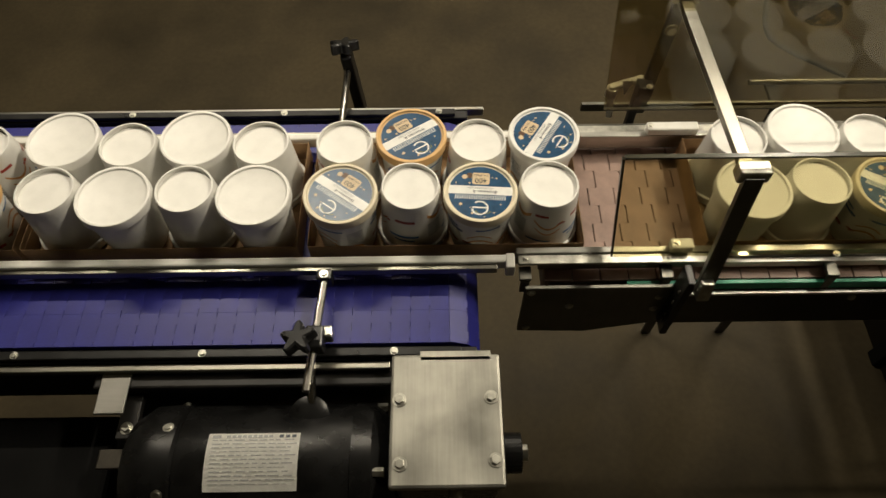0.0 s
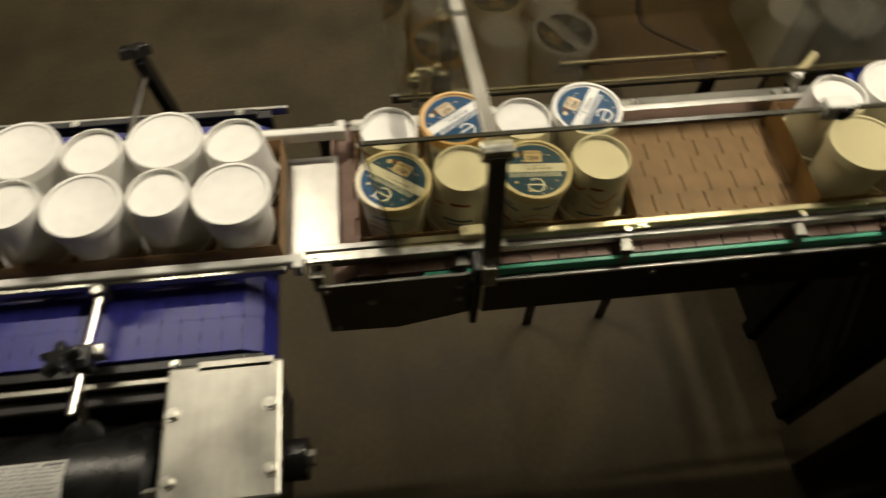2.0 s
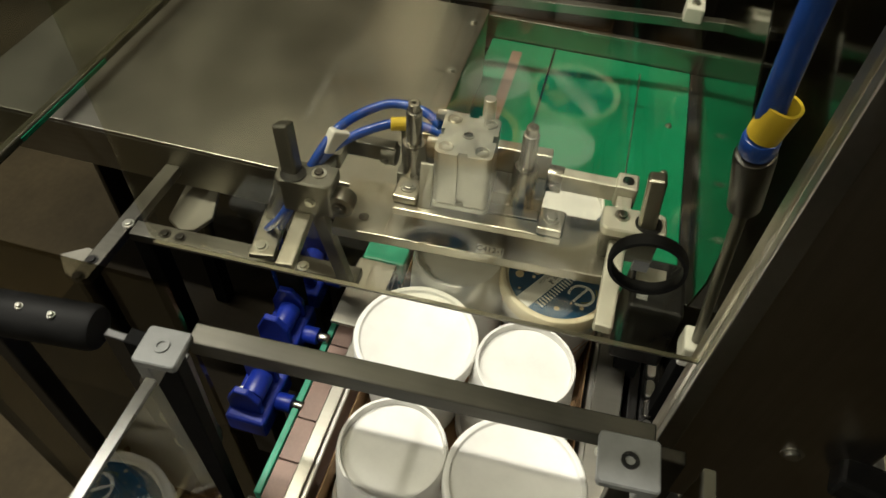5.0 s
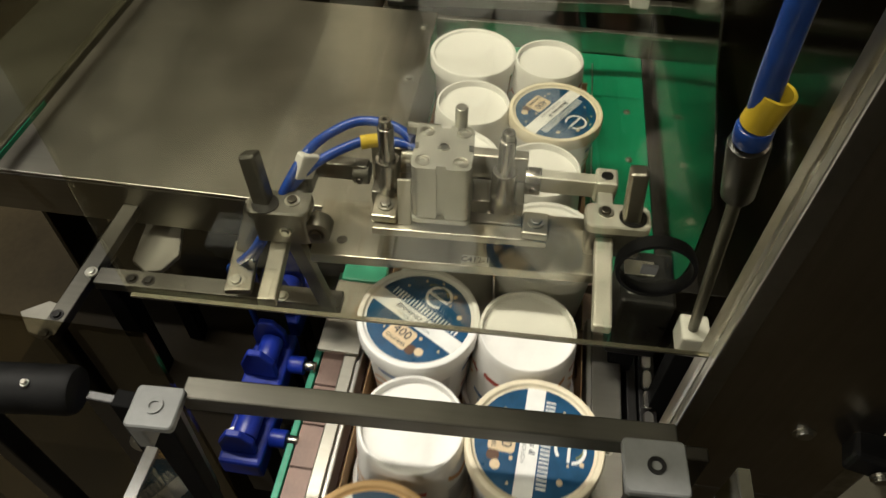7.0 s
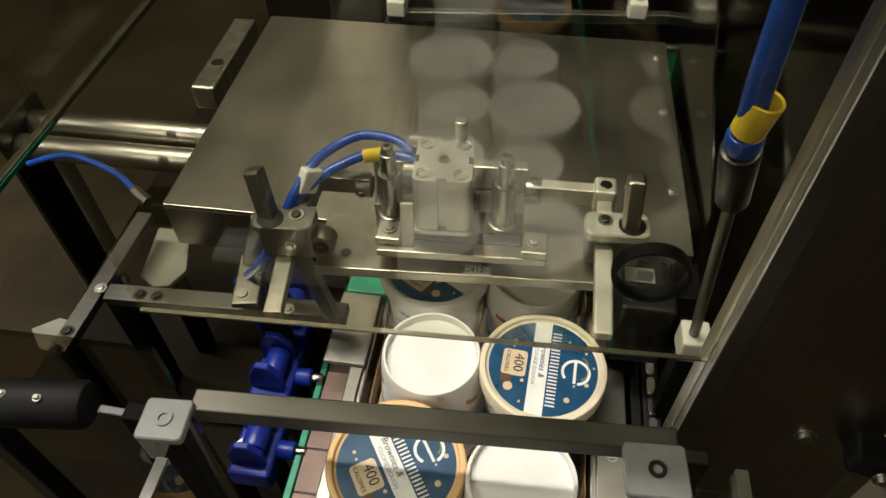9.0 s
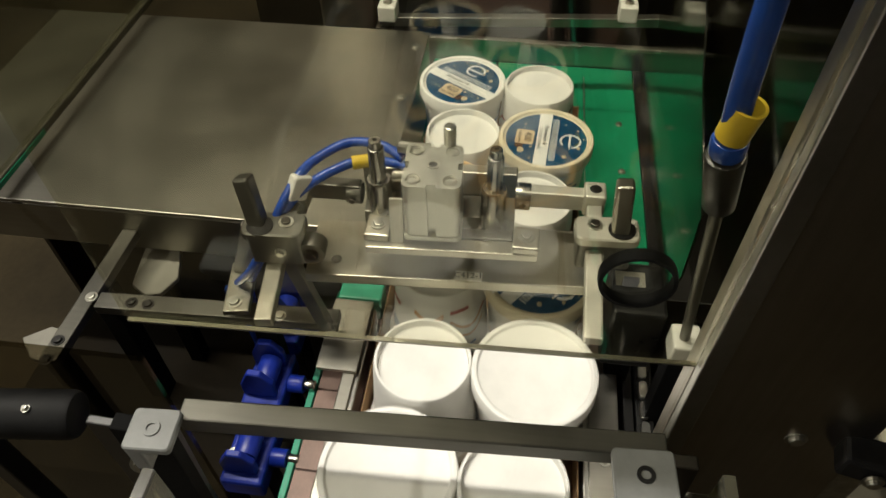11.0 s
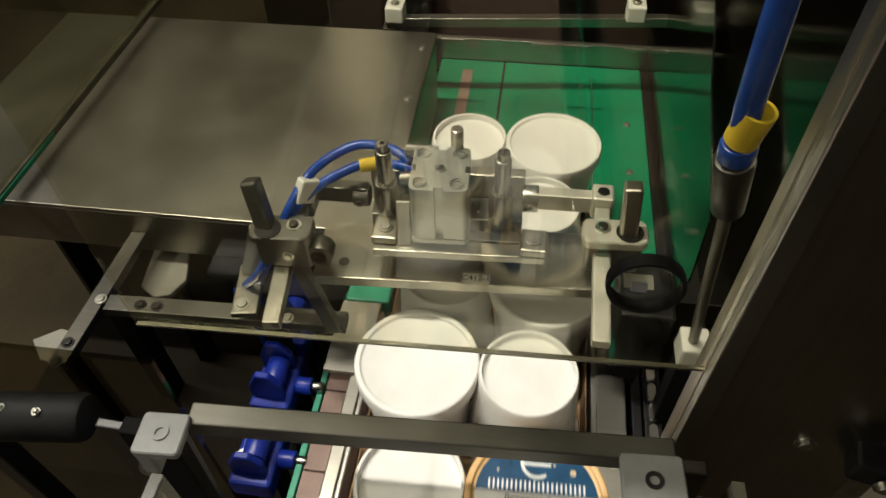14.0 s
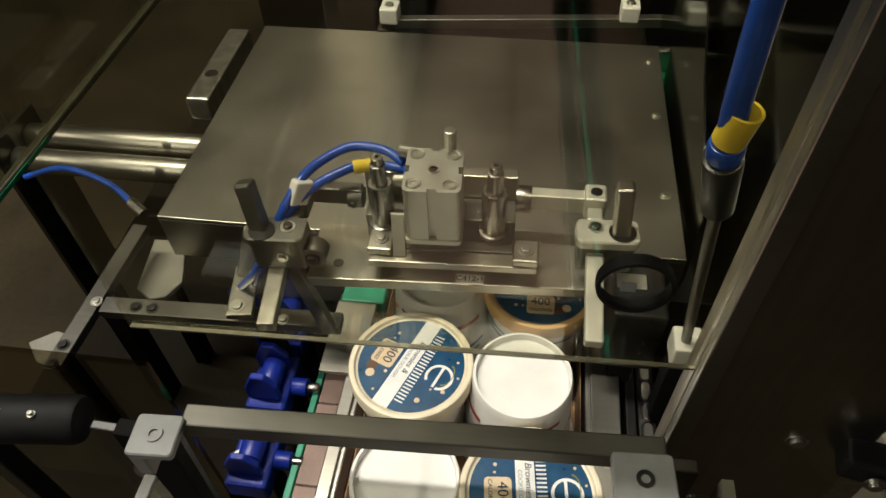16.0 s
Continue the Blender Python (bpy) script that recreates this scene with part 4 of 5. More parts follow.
part("fitting", rod((1.0785, -0.1165, 1.232), (1.090, -0.127, 1.188), 0.0098, 24, r2=0.0085, bevel=0.002), "black_plastic", h2, smooth=True)
part("rod", rod((1.090, -0.127, 1.188), (1.110, -0.148, 1.040), 0.0036, 16), "dull_steel", h2, smooth=True)
part("foot_block", box((1.111, -0.150, 1.030), (0.022, 0.020, 0.022), 0.002), "white_plastic", h2)
part("foot_post", span(1.104, 1.120, -0.158, -0.142, 0.80, 1.0185, 0.001), "matt_black", h2)
h3 = thing("cable", "grey cable hanging behind the plate", "cable")
pipe("cable_run", [(1.66, 0.38, 1.25), (1.63, 0.36, 1.13), (1.60, 0.33, 1.09), (1.60, 0.29, 1.10), (1.64, 0.27, 1.20), (1.68, 0.26, 1.34)], 0.004, "grey_plastic", h3)
h4 = thing("air_hose", "blue hose with bright end below the plate", "hose", "air hoses")
pipe("hose", [(1.352, 0.56, 0.905), (1.346, 0.496, 0.93), (1.326, 0.432, 0.931), (1.300, 0.392, 0.926)], 0.0035, "blue_tube", h4)
part("plug", rod((1.304, 0.397, 0.927), (1.290, 0.376, 0.925), 0.0065, 14), "chrome", h4)

# black sensor box below the right holder
sx = thing("sensor_box", "black sensor box with pale printed marks", "sensor")
part("body", box((1.152, -0.119, 1.005), (0.050, 0.040, 0.070), 0.003), "black_plastic", sx)
part("lens_plate", span(1.152, 1.166, -0.124, -0.102, 1.0402, 1.0412, 0.0003), "pale_steel", sx)
part("mark", span(1.134, 1.141, -0.112, -0.104, 1.0402, 1.0410, 0.0003), "grey_plastic", sx)
part("foot", box((1.152, -0.119, 0.875), (0.026, 0.020, 0.189), 0.001), "matt_black", sx)

# round rubber grommet in the front panel
rg = thing("panel_grommet", "black rubber ring set in the clear front panel", "grommet")
part("ring", lathe([(0.0158, -0.0032), (0.0176, -0.0032), (0.0180, 0.0), (0.0176, 0.0032), (0.0158, 0.0032), (0.0155, 0.0), (0.0158, -0.0032)], 48), "rubber", rg, smooth=True, at=pose(1.025, -0.0795, 1.1990, 0, 90, 0))
part("label_chip", span(1.0205, 1.0222, -0.0795, -0.0725, 1.1985, 1.2035, 0), "grey_plastic", rg)

# clear panels of the machine
fp = thing("front_panel", "clear tinted plastic front panel", "guard")
sheet("panel", bar((1.0195, 0.189, 1.2955), (1.0285, -0.1235, 1.2955), 0.003, 0.329, 0), "guard_tint", fp, True)
part("lower_edge", bar((1.0195, 0.189, 1.1300), (1.0285, -0.1235, 1.1300), 0.0026, 0.0014, 0), "plate_steel", fp)
rp = thing("film_curtain", "hazy clear film curtain beside the green table", "curtain")
sheet("film", prism([(1.71, 0.897), (1.255, 0.897), (1.236, 0.96), (1.242, 1.03), (1.30, 1.06), (1.36, 1.085), (1.41, 1.12), (1.47, 1.145), (1.53, 1.22), (1.60, 1.30), (1.71, 1.40)], -0.001, 0.001), "film_hazy", rp).matrix_basis = pose(0, -0.178, 0, 90, 0, 0)
dk = thing("machine_guard", "dark tinted plastic side panel behind the post", "guard", "machine panels")
sheet("panel", span(1.20, 1.72, -0.212, -0.208, 0.895, 1.72, 0), "guard_dark", dk)
part("panel_edge", bar((1.1985, -0.210, 0.895), (1.1985, -0.210, 1.72), 0.004, 0.0025, 0, (1, 0, 0)), "sheet_edge_dark", dk)
sm = thing("machine_guard", "smoky tinted plastic door panel", "guard", "machine panels")
sheet("panel", span(1.036, 1.040, 0.215, 0.540, 0.25, 1.055, 0), "guard_smoke", sm, True)
part("panel_edge", bar((1.038, 0.5415, 0.25), (1.038, 0.5415, 0.95), 0.004, 0.0025, 0, (1, 0, 0)), "sheet_edge_dark", sm)
lp = thing("machine_guard", "clear plastic side panel with polished cut edge", "guard", "machine panels")
sheet("panel", span(1.10, 1.76, 0.449, 0.455, 1.0225, 1.72, 0), "guard_side", lp)
part("panel_edge", span(1.10, 1.76, 0.4475, 0.4565, 1.013, 1.022, 0.002), "sheet_edge_dark", lp)
# thin green strip paints the glint on part of the grey edge
part("edge_glint", span(1.17, 1.30, 0.4465, 0.4472, 1.0145, 1.0195, 0), "sheet_edge_glint", lp, "green glint painted on the cut edge")

# dark stop and pale plates beside the press
lb = thing("round_stop", "black rubber round stop on a dark post", "stop")
part("stop", rod((0.986, 0.345, 1.048), (0.998, 0.243, 1.046), 0.0160, 28, bevel=0.005), "rubber", lb, smooth=True)
part("post", span(0.984, 1.0, 0.325, 0.341, 0.0, 1.03, 0.002), "black_frame", lb)
for y in (0.292, 0.268):
    screw(lb, (0.990, y, 1.0625), 0.0018, (0, 0, 1))
for pts_, z, low in (([(1.251, 0.345), (1.251, 0.311), (1.200, 0.295), (1.180, 0.304), (1.176, 0.318), (1.187, 0.336)], 0.932, 0.60), ([(1.128, 0.368), (1.132, 0.390), (1.117, 0.410), (1.098, 0.392), (1.094, 0.372)], 0.93, 0.60)):
    o = thing("pale_plate", "pale plastic corner plate on a dark foot", "plate", "pale plates")
    part("plate", prism(pts_, z - 0.006, z, 0.0008), "dull_white", o)
    mx_, my_ = sum(p[0] for p in pts_) / len(pts_), sum(p[1] for p in pts_) / len(pts_)
    part("foot", span(mx_ - 0.008, mx_ + 0.008, my_ - 0.008, my_ + 0.008, 0.78, z - 0.0062, 0.001), "matt_black", o)

# pusher plate, slides across the table
pu = thing("pusher_plate", "dull steel pusher plate on a carriage", "pusher")
part("top_plate", span(1.222, 1.555, 0.098, 0.575, 0.995, 0.999, 0.001), "plate_steel", pu)
part("front_skirt", span(1.222, 1.226, 0.098, 0.575, 0.945, 0.9945, 0.001), "plate_steel", pu)
part("push_face", span(1.2265, 1.545, 0.098, 0.104, 0.905, 0.9945, 0.001), "plate_steel", pu)
for x in (1.30, 1.42, 1.52):
    screw(pu, (x, 0.110, 0.999), 0.0035)
part("carriage", span(1.36, 1.43, 0.40, 0.56, 0.95, 0.9945, 0.002), "dark_steel", pu)
sb = thing("stop_block", "pale steel stop block with round hole", "block")
part("block", box((1.49, 0.347, 0.972), (0.15, 0.028, 0.030), 0.003), "zinc", sb)
part("hole", rod((1.465, 0.347, 0.985), (1.465, 0.347, 0.9875), 0.008, 20), "dark_steel", sb)
part("stem", span(1.53, 1.555, 0.335, 0.360, 0.80, 0.956, 0.002), "dark_steel", sb)
PUSHER = pu

# hoses beside the outfeed
hb = thing("hose_bundle", "bundle of blue air hoses behind the post", "hose", "air hoses")
for k in range(5):
    dx, dy = 0.012 * (k % 3), -0.010 * (k // 2)
    pipe("hose", [(1.34 + dx, -0.235 + dy, 1.30), (1.35 + dx, -0.238 + dy, 1.18), (1.352 + dx, -0.262 + dy, 1.10), (1.35 + dx, -0.262 + dy, 1.04), (1.36 + dx, -0.25 + dy, 0.98), (1.40 + dx, -0.232 + dy, 0.93), (1.68, -0.23, 0.91 + 0.006 * k)], 0.0055, "blue_tube", hb)
part("tie", box((1.361, -0.262, 1.075), (0.045, 0.045, 0.008), 0.002), "black_plastic", hb)

# neighbouring machine with ribbed deck
nb = thing("neighbour_machine", "steel neighbouring machine with ribbed deck", "machine")
part("body", span(1.15, 1.72, -0.95, -0.29, 0.2, 0.845, 0.006), "dark_steel", nb)
part("deck", span(1.245, 1.72, -0.95, -0.292, 0.87, 0.884, 0.001), "pale_steel", nb)
for i in range(34):
    part("rib", span(1.25 + i * 0.0135, 1.256 + i * 0.0135, -0.94, -0.294, 0.8838, 0.8856, 0.0006), "pale_steel", nb)
part("guard_strip", bar((1.09, -0.278, 0.86), (1.60, -0.278, 0.86), 0.006, 0.016, 0.001), "steel", nb)
part("front_cover", span(1.143, 1.240, -0.95, -0.378, 0.70, 0.868, 0.004), "cream_paint", nb)
part("hinge_cover", span(1.130, 1.240, -0.372, -0.275, 0.74, 0.86, 0.004), "zinc", nb)
part("latch", prism(rounded(0.075, 0.02, 0.004), 0, 0.012, 0.001), "zinc", nb, at=pose(1.225, -0.325, 0.885, 0, -10, -10))
screw(nb, (1.185, -0.355, 0.86), 0.007)
part("black_bar", bar((1.135, -0.29, 0.70), (1.135, -0.60, 0.70), 0.012, 0.02, 0.002), "black_plastic", nb)

# ---- tubs and trays ----
PITCH, YB, YS, TOP = 0.0895, 0.0475, 0.0372, 0.100


def shared(name, bm, mat, smooth=True):
    me = bpy.data.meshes.new(name)
    bm.to_mesh(me)
    bm.free()
    me.materials.append(M[mat])
    if smooth:
        for p in me.polygons:
            p.use_smooth = True
        me.set_sharp_from_angle(angle=radians(32))
    return me


# paper tub standing upright, its lid apart; the rolled foot leaves the bottom recessed
BODY = lathe([(0, 0.0065), (0.0345, 0.0065), (0.0350, 0.0), (0.0368, 0.0), (0.0374, 0.0012), (0.0384, 0.008), (0.0440, 0.0895), (0.0430, 0.0905), (0, 0.0905)], 56)
ME_BODY = shared("tub_body", BODY, "cup_white")
LIDP = [(0, 0.0968), (0.0425, 0.0968), (0.0440, 0.0975), (0.0452, 0.0995), (0.0470, 0.1), (0.0488, 0.0996), (0.0497, 0.0980), (0.0497, 0.0868), (0.0490, 0.0862), (0.0462, 0.0862), (0.0458, 0.0908), (0, 0.0908)]
LIDP = [(r * 0.964, z) for r, z in LIDP]
ME_LID = {k: shared("tub_lid", lathe(LIDP, 56), m) for k, m in (("w", "lid_white"), ("t", "lid_tan"), ("c", "lid_cream"))}
Z1 = 0.0969
ME_DISC = shared("label_disc", lathe([(0, Z1), (0.0408, Z1), (0.0408, Z1 + 0.0002), (0, Z1 + 0.0002)], 48), "label_blue", False)


def chord_band(y0, y1, r, z):
    n = 8
    pts = [(math.sqrt(r * r - y * y), y) for y in [y0 + (y1 - y0) * i / n for i in range(n + 1)]]
    pts += [(-x, y) for x, y in reversed(pts)]
    return prism(pts, z, z + 0.0002)


ME_BAND = shared("label_band", chord_band(-0.0095, 0.0035, 0.0408, Z1 + 0.0002), "label_white", False)
# brand wordmark as plain blocks and the round mark as a plain ring with a bar
bm = bmesh.new()
for i in range(11):
    for k in (-0.0015, 0.0015):
        add_box(bm, (-0.0300 + 0.0060 * i + k, 0.0080, Z1 + 0.0004), (0.0012, 0.0068, 0.0003))
ME_WORD = shared("wordmark_blocks", bm, "label_white", False)
bm = bmesh.new()
n = 28
ring = [[bm.verts.new((r * math.cos(radians(-50 - 300 * i / n)), 0.0245 + r * math.sin(radians(-50 - 300 * i / n)), Z1 + 0.0005)) for r in (0.0088, 0.0110)] for i in range(n + 1)]
for a, b in zip(ring, ring[1:]):
    bm.faces.new((a[0], a[1], b[1], b[0]))
bmesh.ops.solidify(bm, geom=bm.faces[:], thickness=0.0002)
add_box(bm, (0, 0.0238, Z1 + 0.0004), (0.0192, 0.0021, 0.0002))
ME_MARK = shared("round_mark", bm, "label_white", False)
ME_BADGE = shared("badge", prism([(x, y - 0.0215) for x, y in rounded(0.0225, 0.0185, 0.003)], Z1 + 0.0002, Z1 + 0.0004), "label_tan", False)
bm = bmesh.new()
random.seed(11)
for x, y, r in ((0.0095, 0.033, 0.0017), (0.0245, 0.0197, 0.0022), (0.021, -0.0238, 0.0036), (0.0145, -0.0140, 0.0014), (-0.020, -0.023, 0.0013), (-0.0145, -0.0235, 0.0009), (-0.026, 0.018, 0.0010), (-0.018, 0.031, 0.0011), (0.032, -0.014, 0.0011), (0.012, 0.024, 0.0009), (-0.006, 0.0375, 0.0010)):
    bmesh.ops.create_cone(bm, cap_ends=True, segments=10, radius1=r, radius2=r, depth=0.0003, matrix=Matrix.Translation((x, y, Z1 + 0.0004)))
bm_leaf = bmesh.new()
arc = [[bm_leaf.verts.new((-0.004 + r * math.cos(radians(a)), 0.0285 + 0.55 * r * math.sin(radians(a)), Z1 + 0.0005)) for r in (0.0085, 0.0100)] for a in range(0, 190, 18)]
for a, b in zip(arc, arc[1:]):
    bm_leaf.faces.new((a[0], a[1], b[1], b[0]))
ME_LEAF = shared("leaf_arc", bm_leaf, "leaf_olive", False)
ME_BLOT = shared("label_blot", prism([(x + 0.0145, y - 0.0262) for x, y in rounded(0.0075, 0.0085, 0.003)], Z1 + 0.0002, Z1 + 0.0004), "label_brown", False)
ME_DOTS = shared("label_dots", bm, "label_tan", False)


def text_mesh(body, size, mat, x, y, shear=0.0, z=Z1 + 0.0006):
    ob = lettering("tmp_text", body, size, mat, None, Matrix(), shear=shear)
    me = ob.data
    bpy.data.objects.remove(ob)
    me.transform(Matrix.Translation((x, y, z)))
    return me


ME_400 = text_mesh("400", 0.0105, "ink_dark", 0, -0.0185)
ME_CAL = text_mesh("CALORIES", 0.0042, "ink_dark", 0, -0.0268)
ME_FLAV = text_mesh("Brownies &", 0.0066, "ink_dark", -0.006, -0.0008, 0.2)
ME_DOUGH = text_mesh("COOKIE DOUGH", 0.0042, "ink_grey", 0, -0.0064)


def wrap_patch(bm, a0, a1, z0, z1, wave=0.0, n=8):
    """A printed patch that lies on the tub's wall."""
    rows = []
    for i in range(n + 1):
        a = a0 + (a1 - a0) * i / n
        dz = wave * math.sin(math.pi * i / n)
        row = []
        for z in (z0 + dz, z1 + dz):
            r = 0.0384 + (z - 0.008) * (0.0440 - 0.0384) / 0.0815 + 0.00035
            row.append(bm.verts.new((r * math.cos(radians(a)), r * math.sin(radians(a)), z)))
        rows.append(row)
    for a, b in zip(rows, rows[1:]):
        bm.faces.new((a[0], b[0], b[1], a[1]))


def print_mesh(name, mat, patches):
    bm = bmesh.new()
    for p in patches:
        wrap_patch(bm, *p)
    return shared(name, bm, mat)


PR = []
for base in (0, 180):
    PR.append(print_mesh("print_red", "ink_red", [(base + 10, base + 48, 0.026, 0.031), (base + 95, base + 120, 0.018, 0.0225), (base + 60, base + 75, 0.034, 0.037)]))
    PR.append(print_mesh("print_blue", "ink_blue", [(base + 5, base + 60, 0.058, 0.062), (base + 12, base + 50, 0.066, 0.069), (base + 85, base + 130, 0.070, 0.073)]))
    PR.append(print_mesh("print_orange", "label_orange", [(base + 66, base + 120, 0.030, 0.0335, 0.014), (base + 128, base + 165, 0.020, 0.026, 0.008), (base + 70, base + 116, 0.046, 0.0485, 0.010)]))
    PR.append(print_mesh("print_grey", "ink_grey", [(base + 136, base + 166, 0.040 + 0.004 * k, 0.0418 + 0.004 * k) for k in range(7)]))


def tub(up, printed, lid, angle):
    """One paper tub; up: lid on top, else standing on its lid."""
    if up and printed:
        lab, cat = ("printed paper ice cream tub, tan lid with blue label" if lid == "t" else "printed paper ice cream tub, cream lid with blue label"), "tub"
    elif up:
        lab, cat = "plain white paper tub with plain white lid", "tub"
    else:
        lab, cat = ("printed paper tub standing upside down on its lid" if printed else "plain white paper tub standing upside down"), "tub"
    o = thing("ice_cream_tub", lab, cat, "tubs in the trays")
    flip = Matrix() if up else pose(0, 0, TOP, 180, 0, 0)
    spin = flip @ pose(0, 0, 0, 0, 0, angle if up else -angle)
    part("body", ME_BODY, "", o, at=spin)
    if printed:
        for me in PR:
            part("print", me, "", o, at=spin)
    ld = part("lid", ME_LID[lid], "", o, at=spin)
    if up and printed:
        part("label_disc", ME_DISC, "", ld)
        part("label_band", ME_BAND, "", ld)
        tagged(part("wordmark", ME_WORD, "", ld), kind="stuff")
        part("round_mark", ME_MARK, "", ld)
        part("badge", ME_BADGE, "", ld)
        part("leaf_arc", ME_LEAF, "", ld)
        part("blot", ME_BLOT, "", ld)
        tagged(part("dots", ME_DOTS, "", ld), kind="stuff")
        for me in (ME_400, ME_CAL, ME_FLAV, ME_DOUGH):
            part("print_text", me, "", ld)
    return o


def tray():
    o = thing("cardboard_tray", "low brown cardboard tray under eight tubs", "tray", "trays")
    lx, ly, h, t = 0.3644, 0.0875, 0.036, 0.0009
    xc = 1.5 * PITCH
    part("base", span(xc - lx / 2, xc + lx / 2, -ly, ly, -0.003, 0, 0), "card", o)
    for s in (-1, 1):
        part("long_wall", span(xc - lx / 2, xc + lx / 2, s * ly, s * (ly + t), -0.003, h, 0.0004), "card", o)
        part("end_wall", span(xc + s * (lx / 2), xc + s * (lx / 2 + t), -ly - t, ly + t, -0.003, h + 0.003, 0.0004), "card", o)
        part("end_flap", span(xc + s * (lx / 2 - t), xc + s * (lx / 2 - 0.0001), -ly + 0.001, ly - 0.001, 0, h - 0.006, 0.0004), "card", o)
    return o


# packs: which tubs stand upright, their lids and the turn of their labels
# columns from the rear; sides - (near) and +
PACKS = {
    "B": dict(up="-", labels={(2, "-"): ("c", 148)}, printed={(2, "-"), (3, "-")}),
    "A": dict(up="-", labels={(0, "-"): ("c", 143), (1, "+"): ("t", 213), (2, "-"): ("c", 176), (3, "+"): ("w", 238)}, printed="all"),
    "L": dict(up="+", labels={}, printed=set()),
    "K": dict(up="+", labels={(3, "-"): ("t", 272), (2, "+"): ("c", 158), (1, "-"): ("c", 186), (0, "+"): ("c", 170)}, printed="all"),
}
# place of the rear column along the line (seconds, metres)
RUN = {
    "B": [(0, 0.312), (1, 0.535), (2, 0.750), (2.2, 0.778), (2.4, 0.807), (2.7, 0.852), (3.0, 0.906), (3.3, 0.949), (3.6, 0.985), (3.9, 0.992), (4.2, 0.993), (5.4, 0.993), (5.8, 1.035), (6.3, 1.108), (6.5, 1.134), (7.0, 1.211), (7.5, 1.268), (7.8, 1.277), (16, 1.277)],
    "A": [(0, -0.217), (0.5, -0.150), (1.0, -0.070), (1.5, 0.019), (2.0, 0.130), (2.2, 0.166), (2.4, 0.194), (2.7, 0.243), (3.0, 0.295), (3.3, 0.346), (4.2, 0.500), (5.0, 0.625), (5.5, 0.633), (5.8, 0.674), (6.3, 0.747), (6.5, 0.774), (7.0, 0.851), (7.5, 0.908), (7.8, 0.917), (9.3, 0.917), (9.7, 0.965), (11.3, 1.244), (11.5, 1.273), (11.7, 1.277), (16, 1.277)],
    "L": [(0, -0.597), (0.5, -0.533), (1.0, -0.470), (1.5, -0.405), (2.0, -0.338), (3.0, -0.21), (4.2, -0.04), (6.3, 0.30), (7.8, 0.550), (9.3, 0.550), (9.7, 0.600), (11.3, 0.880), (11.5, 0.914), (11.7, 0.919), (13.15, 0.919), (13.3, 0.938), (13.6, 1.0), (14.0, 1.096), (14.4, 1.180), (14.8, 1.255), (15.1, 1.277), (16, 1.277)],
    "K": [(0, -0.972), (2.0, -0.712), (4.2, -0.42), (6.3, -0.12), (7.8, 0.08), (9.3, 0.183), (9.7, 0.235), (11.3, 0.513), (11.5, 0.543), (11.7, 0.550), (13.15, 0.551), (13.3, 0.572), (13.6, 0.637), (14.0, 0.733), (14.4, 0.817), (14.8, 0.892), (15.1, 0.914), (16, 0.915)],
}
PUSH = [(8.22, 8.85), (11.80, 12.36), (15.30, 15.86)]
BACK = [(9.25, 9.8), (12.50, 13.05)]
STROKE = -0.268


def glide(rows, t):
    """The value at t on straight stretches between rows."""
    for (t0, a), (t1, b) in zip(rows, rows[1:]):
        if t <= t1:
            return a + (b - a) * (t - t0) / (t1 - t0)
    return rows[-1][1]


def pusher_at(t):
    v = 0.0
    for a, b in PUSH:
        if t >= a:
            v = STROKE * min(1, (t - a) / (b - a))
    for a, b in BACK:
        if a <= t and not any(p[0] > a and t >= p[0] for p in PUSH):
            v = STROKE * (1 - min(1, (t - a) / (b - a)))
    return v


def side_shift(pack, t):
    """How far a pack has been pushed off the line."""
    order = {"B": 0, "A": 1, "L": 2}
    if pack not in order:
        return 0.0
    k = order[pack]
    y = 0.0
    for j in range(k, 3):
        a, b = PUSH[j]
        f = max(0.0, min(1.42, (t - a) / (b - a)))
        lead = STROKE * f - 0.186 * (j - k)
        if f > 0:
            y = min(y, lead)
    return y


TIMES = [i * 0.25 for i in range(65)]
for a, b in PUSH + BACK:
    TIMES += [a, b, a + 0.1, b - 0.1, a + (b - a) / 2]
LINE = []
for key, spec in PACKS.items():
    times = sorted({round(t * FPS) / FPS for t in [r[0] for r in RUN[key]] + [t for t in TIMES if t > 8.1 or t < 0]} | {0.0, 16.0})
    xs = [(t, glide(RUN[key], t), side_shift(key, t)) for t in times]
    LINE.append((tray(), [(t, x, y) for t, x, y in xs], 0, 0, 0.900))
    for col in range(4):
        for side in "-+":
            even = (col % 2 == 0)
            up = (even == (side == "-")) if spec["up"] == "-" else (even != (side == "-"))
            printed = spec["printed"] == "all" or (col, side) in spec["printed"]
            lid, ang = spec["labels"].get((col, side), ("w", 37 * col + (70 if side == "-" else 140)))
            o = tub(up, printed, lid, ang)
            y = (YB if up else YS) * (1 if side == "+" else -1)
            LINE.append((o, xs, col * PITCH, y, 0.9002))

# ---- chain links and belt slats that run round ----


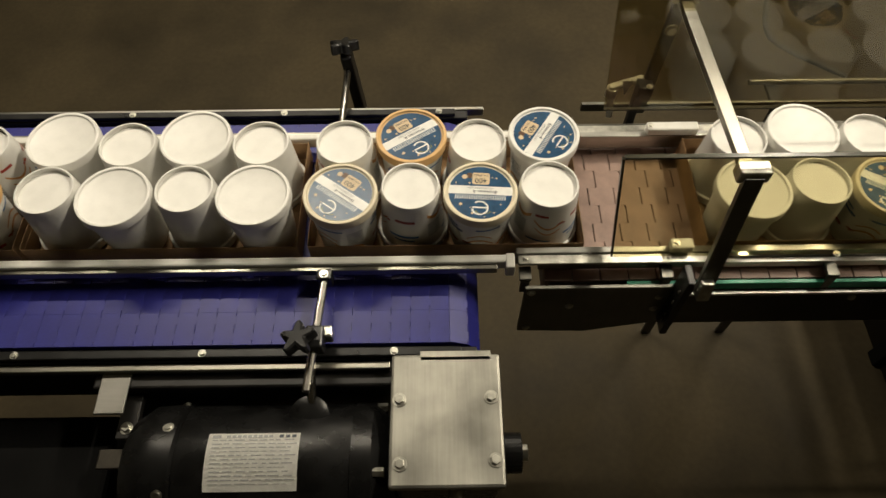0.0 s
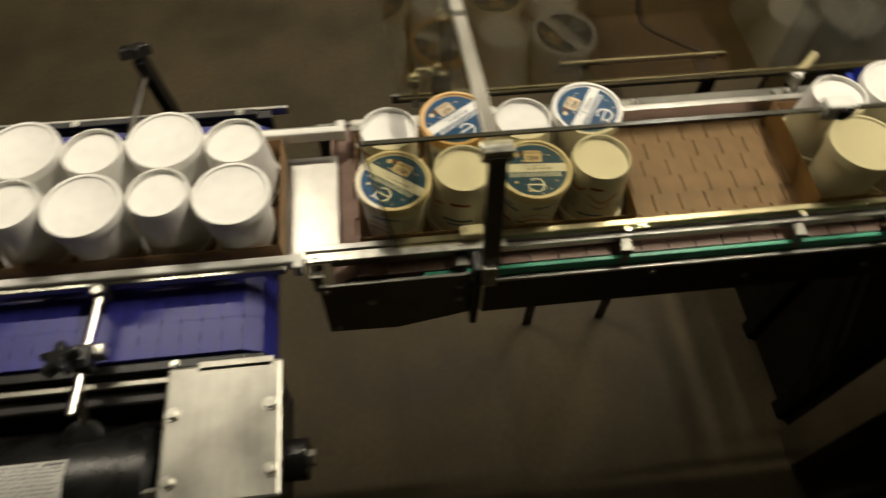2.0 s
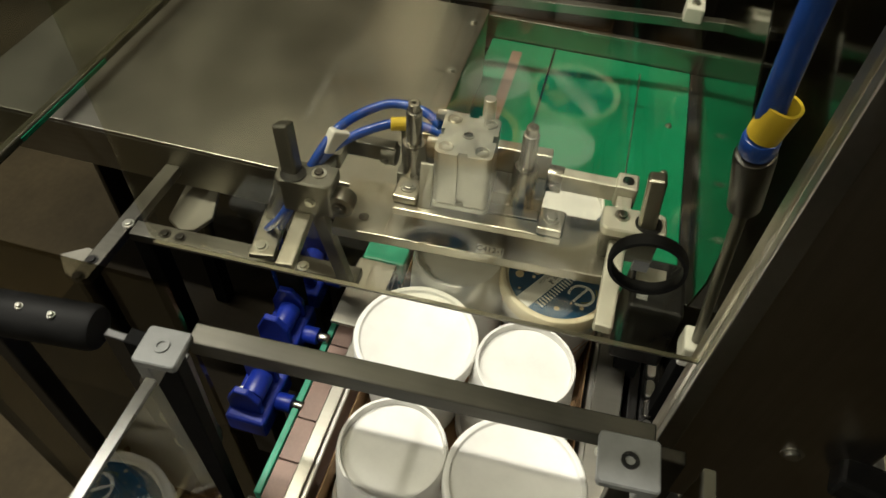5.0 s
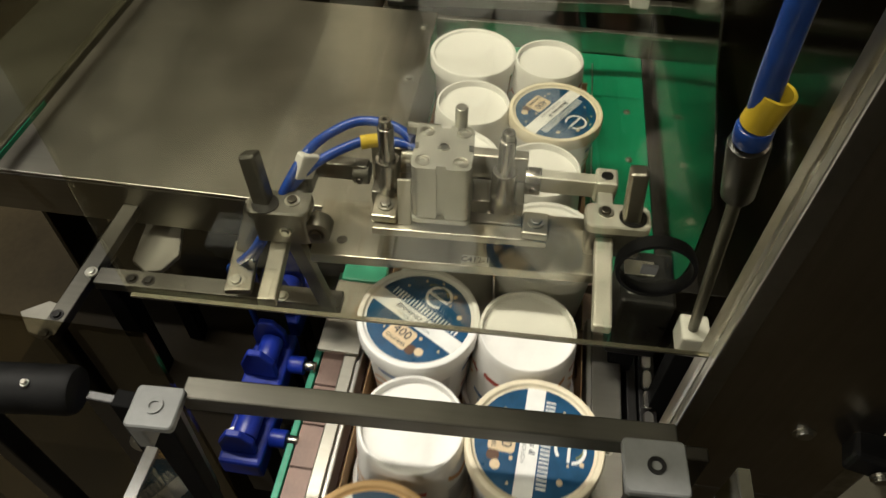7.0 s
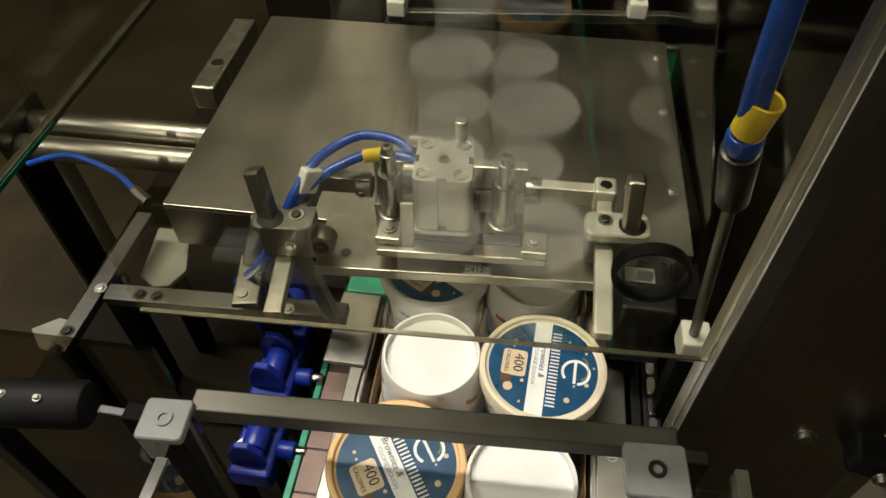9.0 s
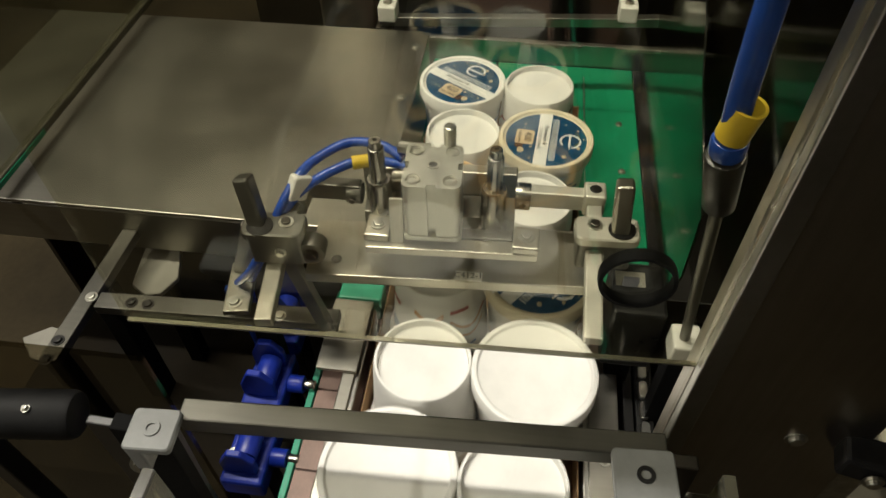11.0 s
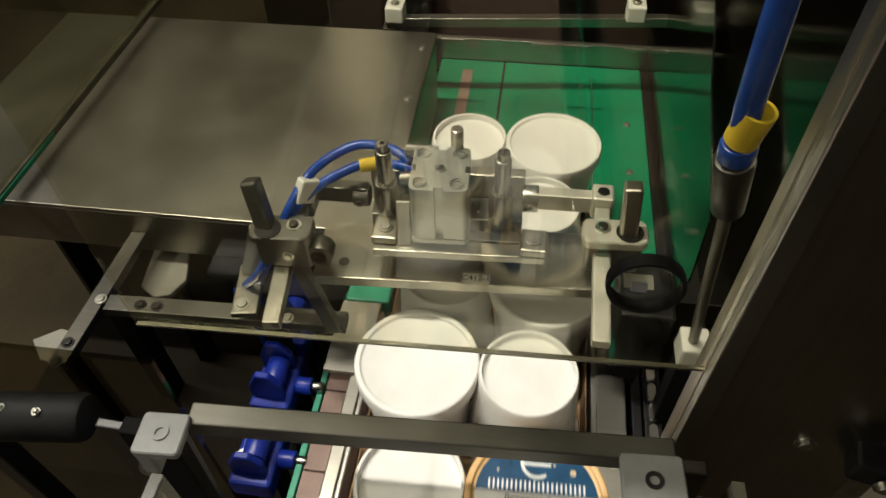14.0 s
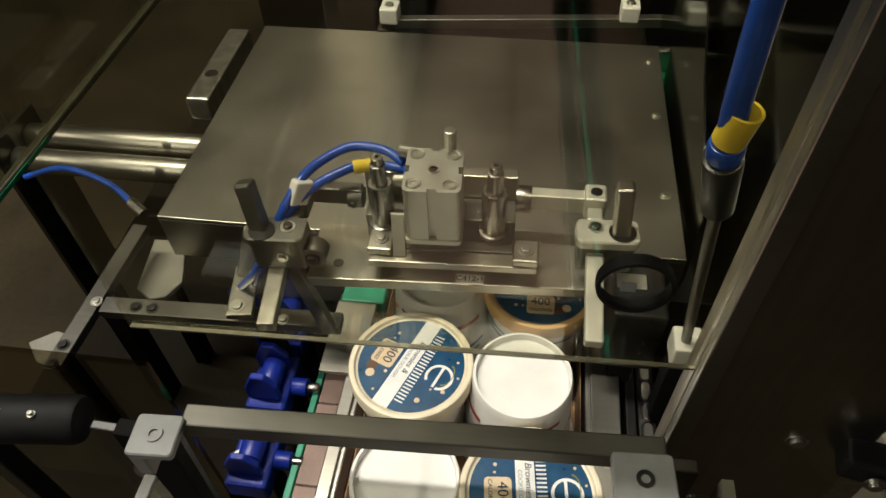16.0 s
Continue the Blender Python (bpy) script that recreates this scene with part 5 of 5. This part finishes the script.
def chain_mesh():
    """A flat-top chain link with stepped interlocking edges."""
    hw, p, s, g = 0.1225, 0.0381, 0.0065, 0.0009
    ys = [-hw, -0.093, -0.062, -0.031, 0, 0.031, 0.062, 0.093, 0.140]
    off = [-s, s] * 4
    lead, trail = [], []
    for (y0, y1), o in zip(zip(ys, ys[1:]), off):
        lead += [(p / 2 + o - g, y0 + (0.0006 if y0 > -hw else 0)), (p / 2 + o - g, y1 - (0.0006 if y1 < hw else 0))]
        trail += [(-p / 2 + o + g, y0), (-p / 2 + o + g, y1)]
    bm = prism(trail[::-1] + lead, -0.0048, 0)
    add_box(bm, (0, 0, -0.011), (0.03, 0.04, 0.010), 0.001)
    return shared("chain_link", bm, "brown_chain", False)


def loop_pose(s, x0, x1, z, r):
    """A place s metres along a loop: the top run, round the nose and back below."""
    run, turn = x1 - x0, math.pi * r
    s %= 2 * (run + turn)
    if s < run:
        return pose(x0 + s, 0, z)
    s -= run
    if s < turn:
        a = s / r
        return pose(x1 + r * math.sin(a), 0, z - r + r * math.cos(a), 0, math.degrees(a), 0)
    s -= turn
    if s < run:
        return pose(x1 - s, 0, z - 2 * r, 0, 180, 0)
    a = (s - run) / r
    return pose(x0 - r * math.sin(a), 0, z - r - r * math.cos(a), 0, 180 + math.degrees(a), 0)


LOOPS = []
ME_LINK = chain_mesh()
x0, x1, r = 0.075, 1.235, 0.024
n_links = round(2 * (x1 - x0 + math.pi * r) / 0.0381)
for i in range(n_links):
    LOOPS.append((part("chain_link", ME_LINK, "", pk), i * 2 * (x1 - x0 + math.pi * r) / n_links, 0.165, (x0, x1, 0.8965, r)))
ME_SLAT = blue_slat()
r = 0.046
x0, x1 = BX0 + 0.06, BX1 - r - 0.004
n_slats = round(2 * (x1 - x0 + math.pi * r) / 0.0254)
for i in range(n_slats):
    LOOPS.append((part("belt_slat", ME_SLAT, "", conv), i * 2 * (x1 - x0 + math.pi * r) / n_slats, 0.130, (x0, x1, 0.8965, r)))


def motions():
    for ob, xs, dx, y, z in LINE:
        walk(ob, [(t, pose(x + dx, y + s, z)) for t, x, s in xs])
    ts = sorted({round(t * FPS) / FPS for t in TIMES} | {0.0, 16.0})
    walk(PUSHER, [(t, pose(0, pusher_at(t), 0)) for t in ts])
    walk(RAM, [(t, pose(0, 0, z)) for t, z in ((0, 0), (8.15, 0), (8.4, -0.011), (9.9, -0.011), (10.15, 0), (11.3, 0), (11.7, -0.011), (13.1, -0.011), (13.3, 0), (15.1, 0), (15.4, -0.011), (16, -0.011))])
    for ob, s, v, loop in LOOPS:
        walk(ob, [(k * 0.25, loop_pose(s + v * k * 0.25, *loop)) for k in range(65)])


motions()
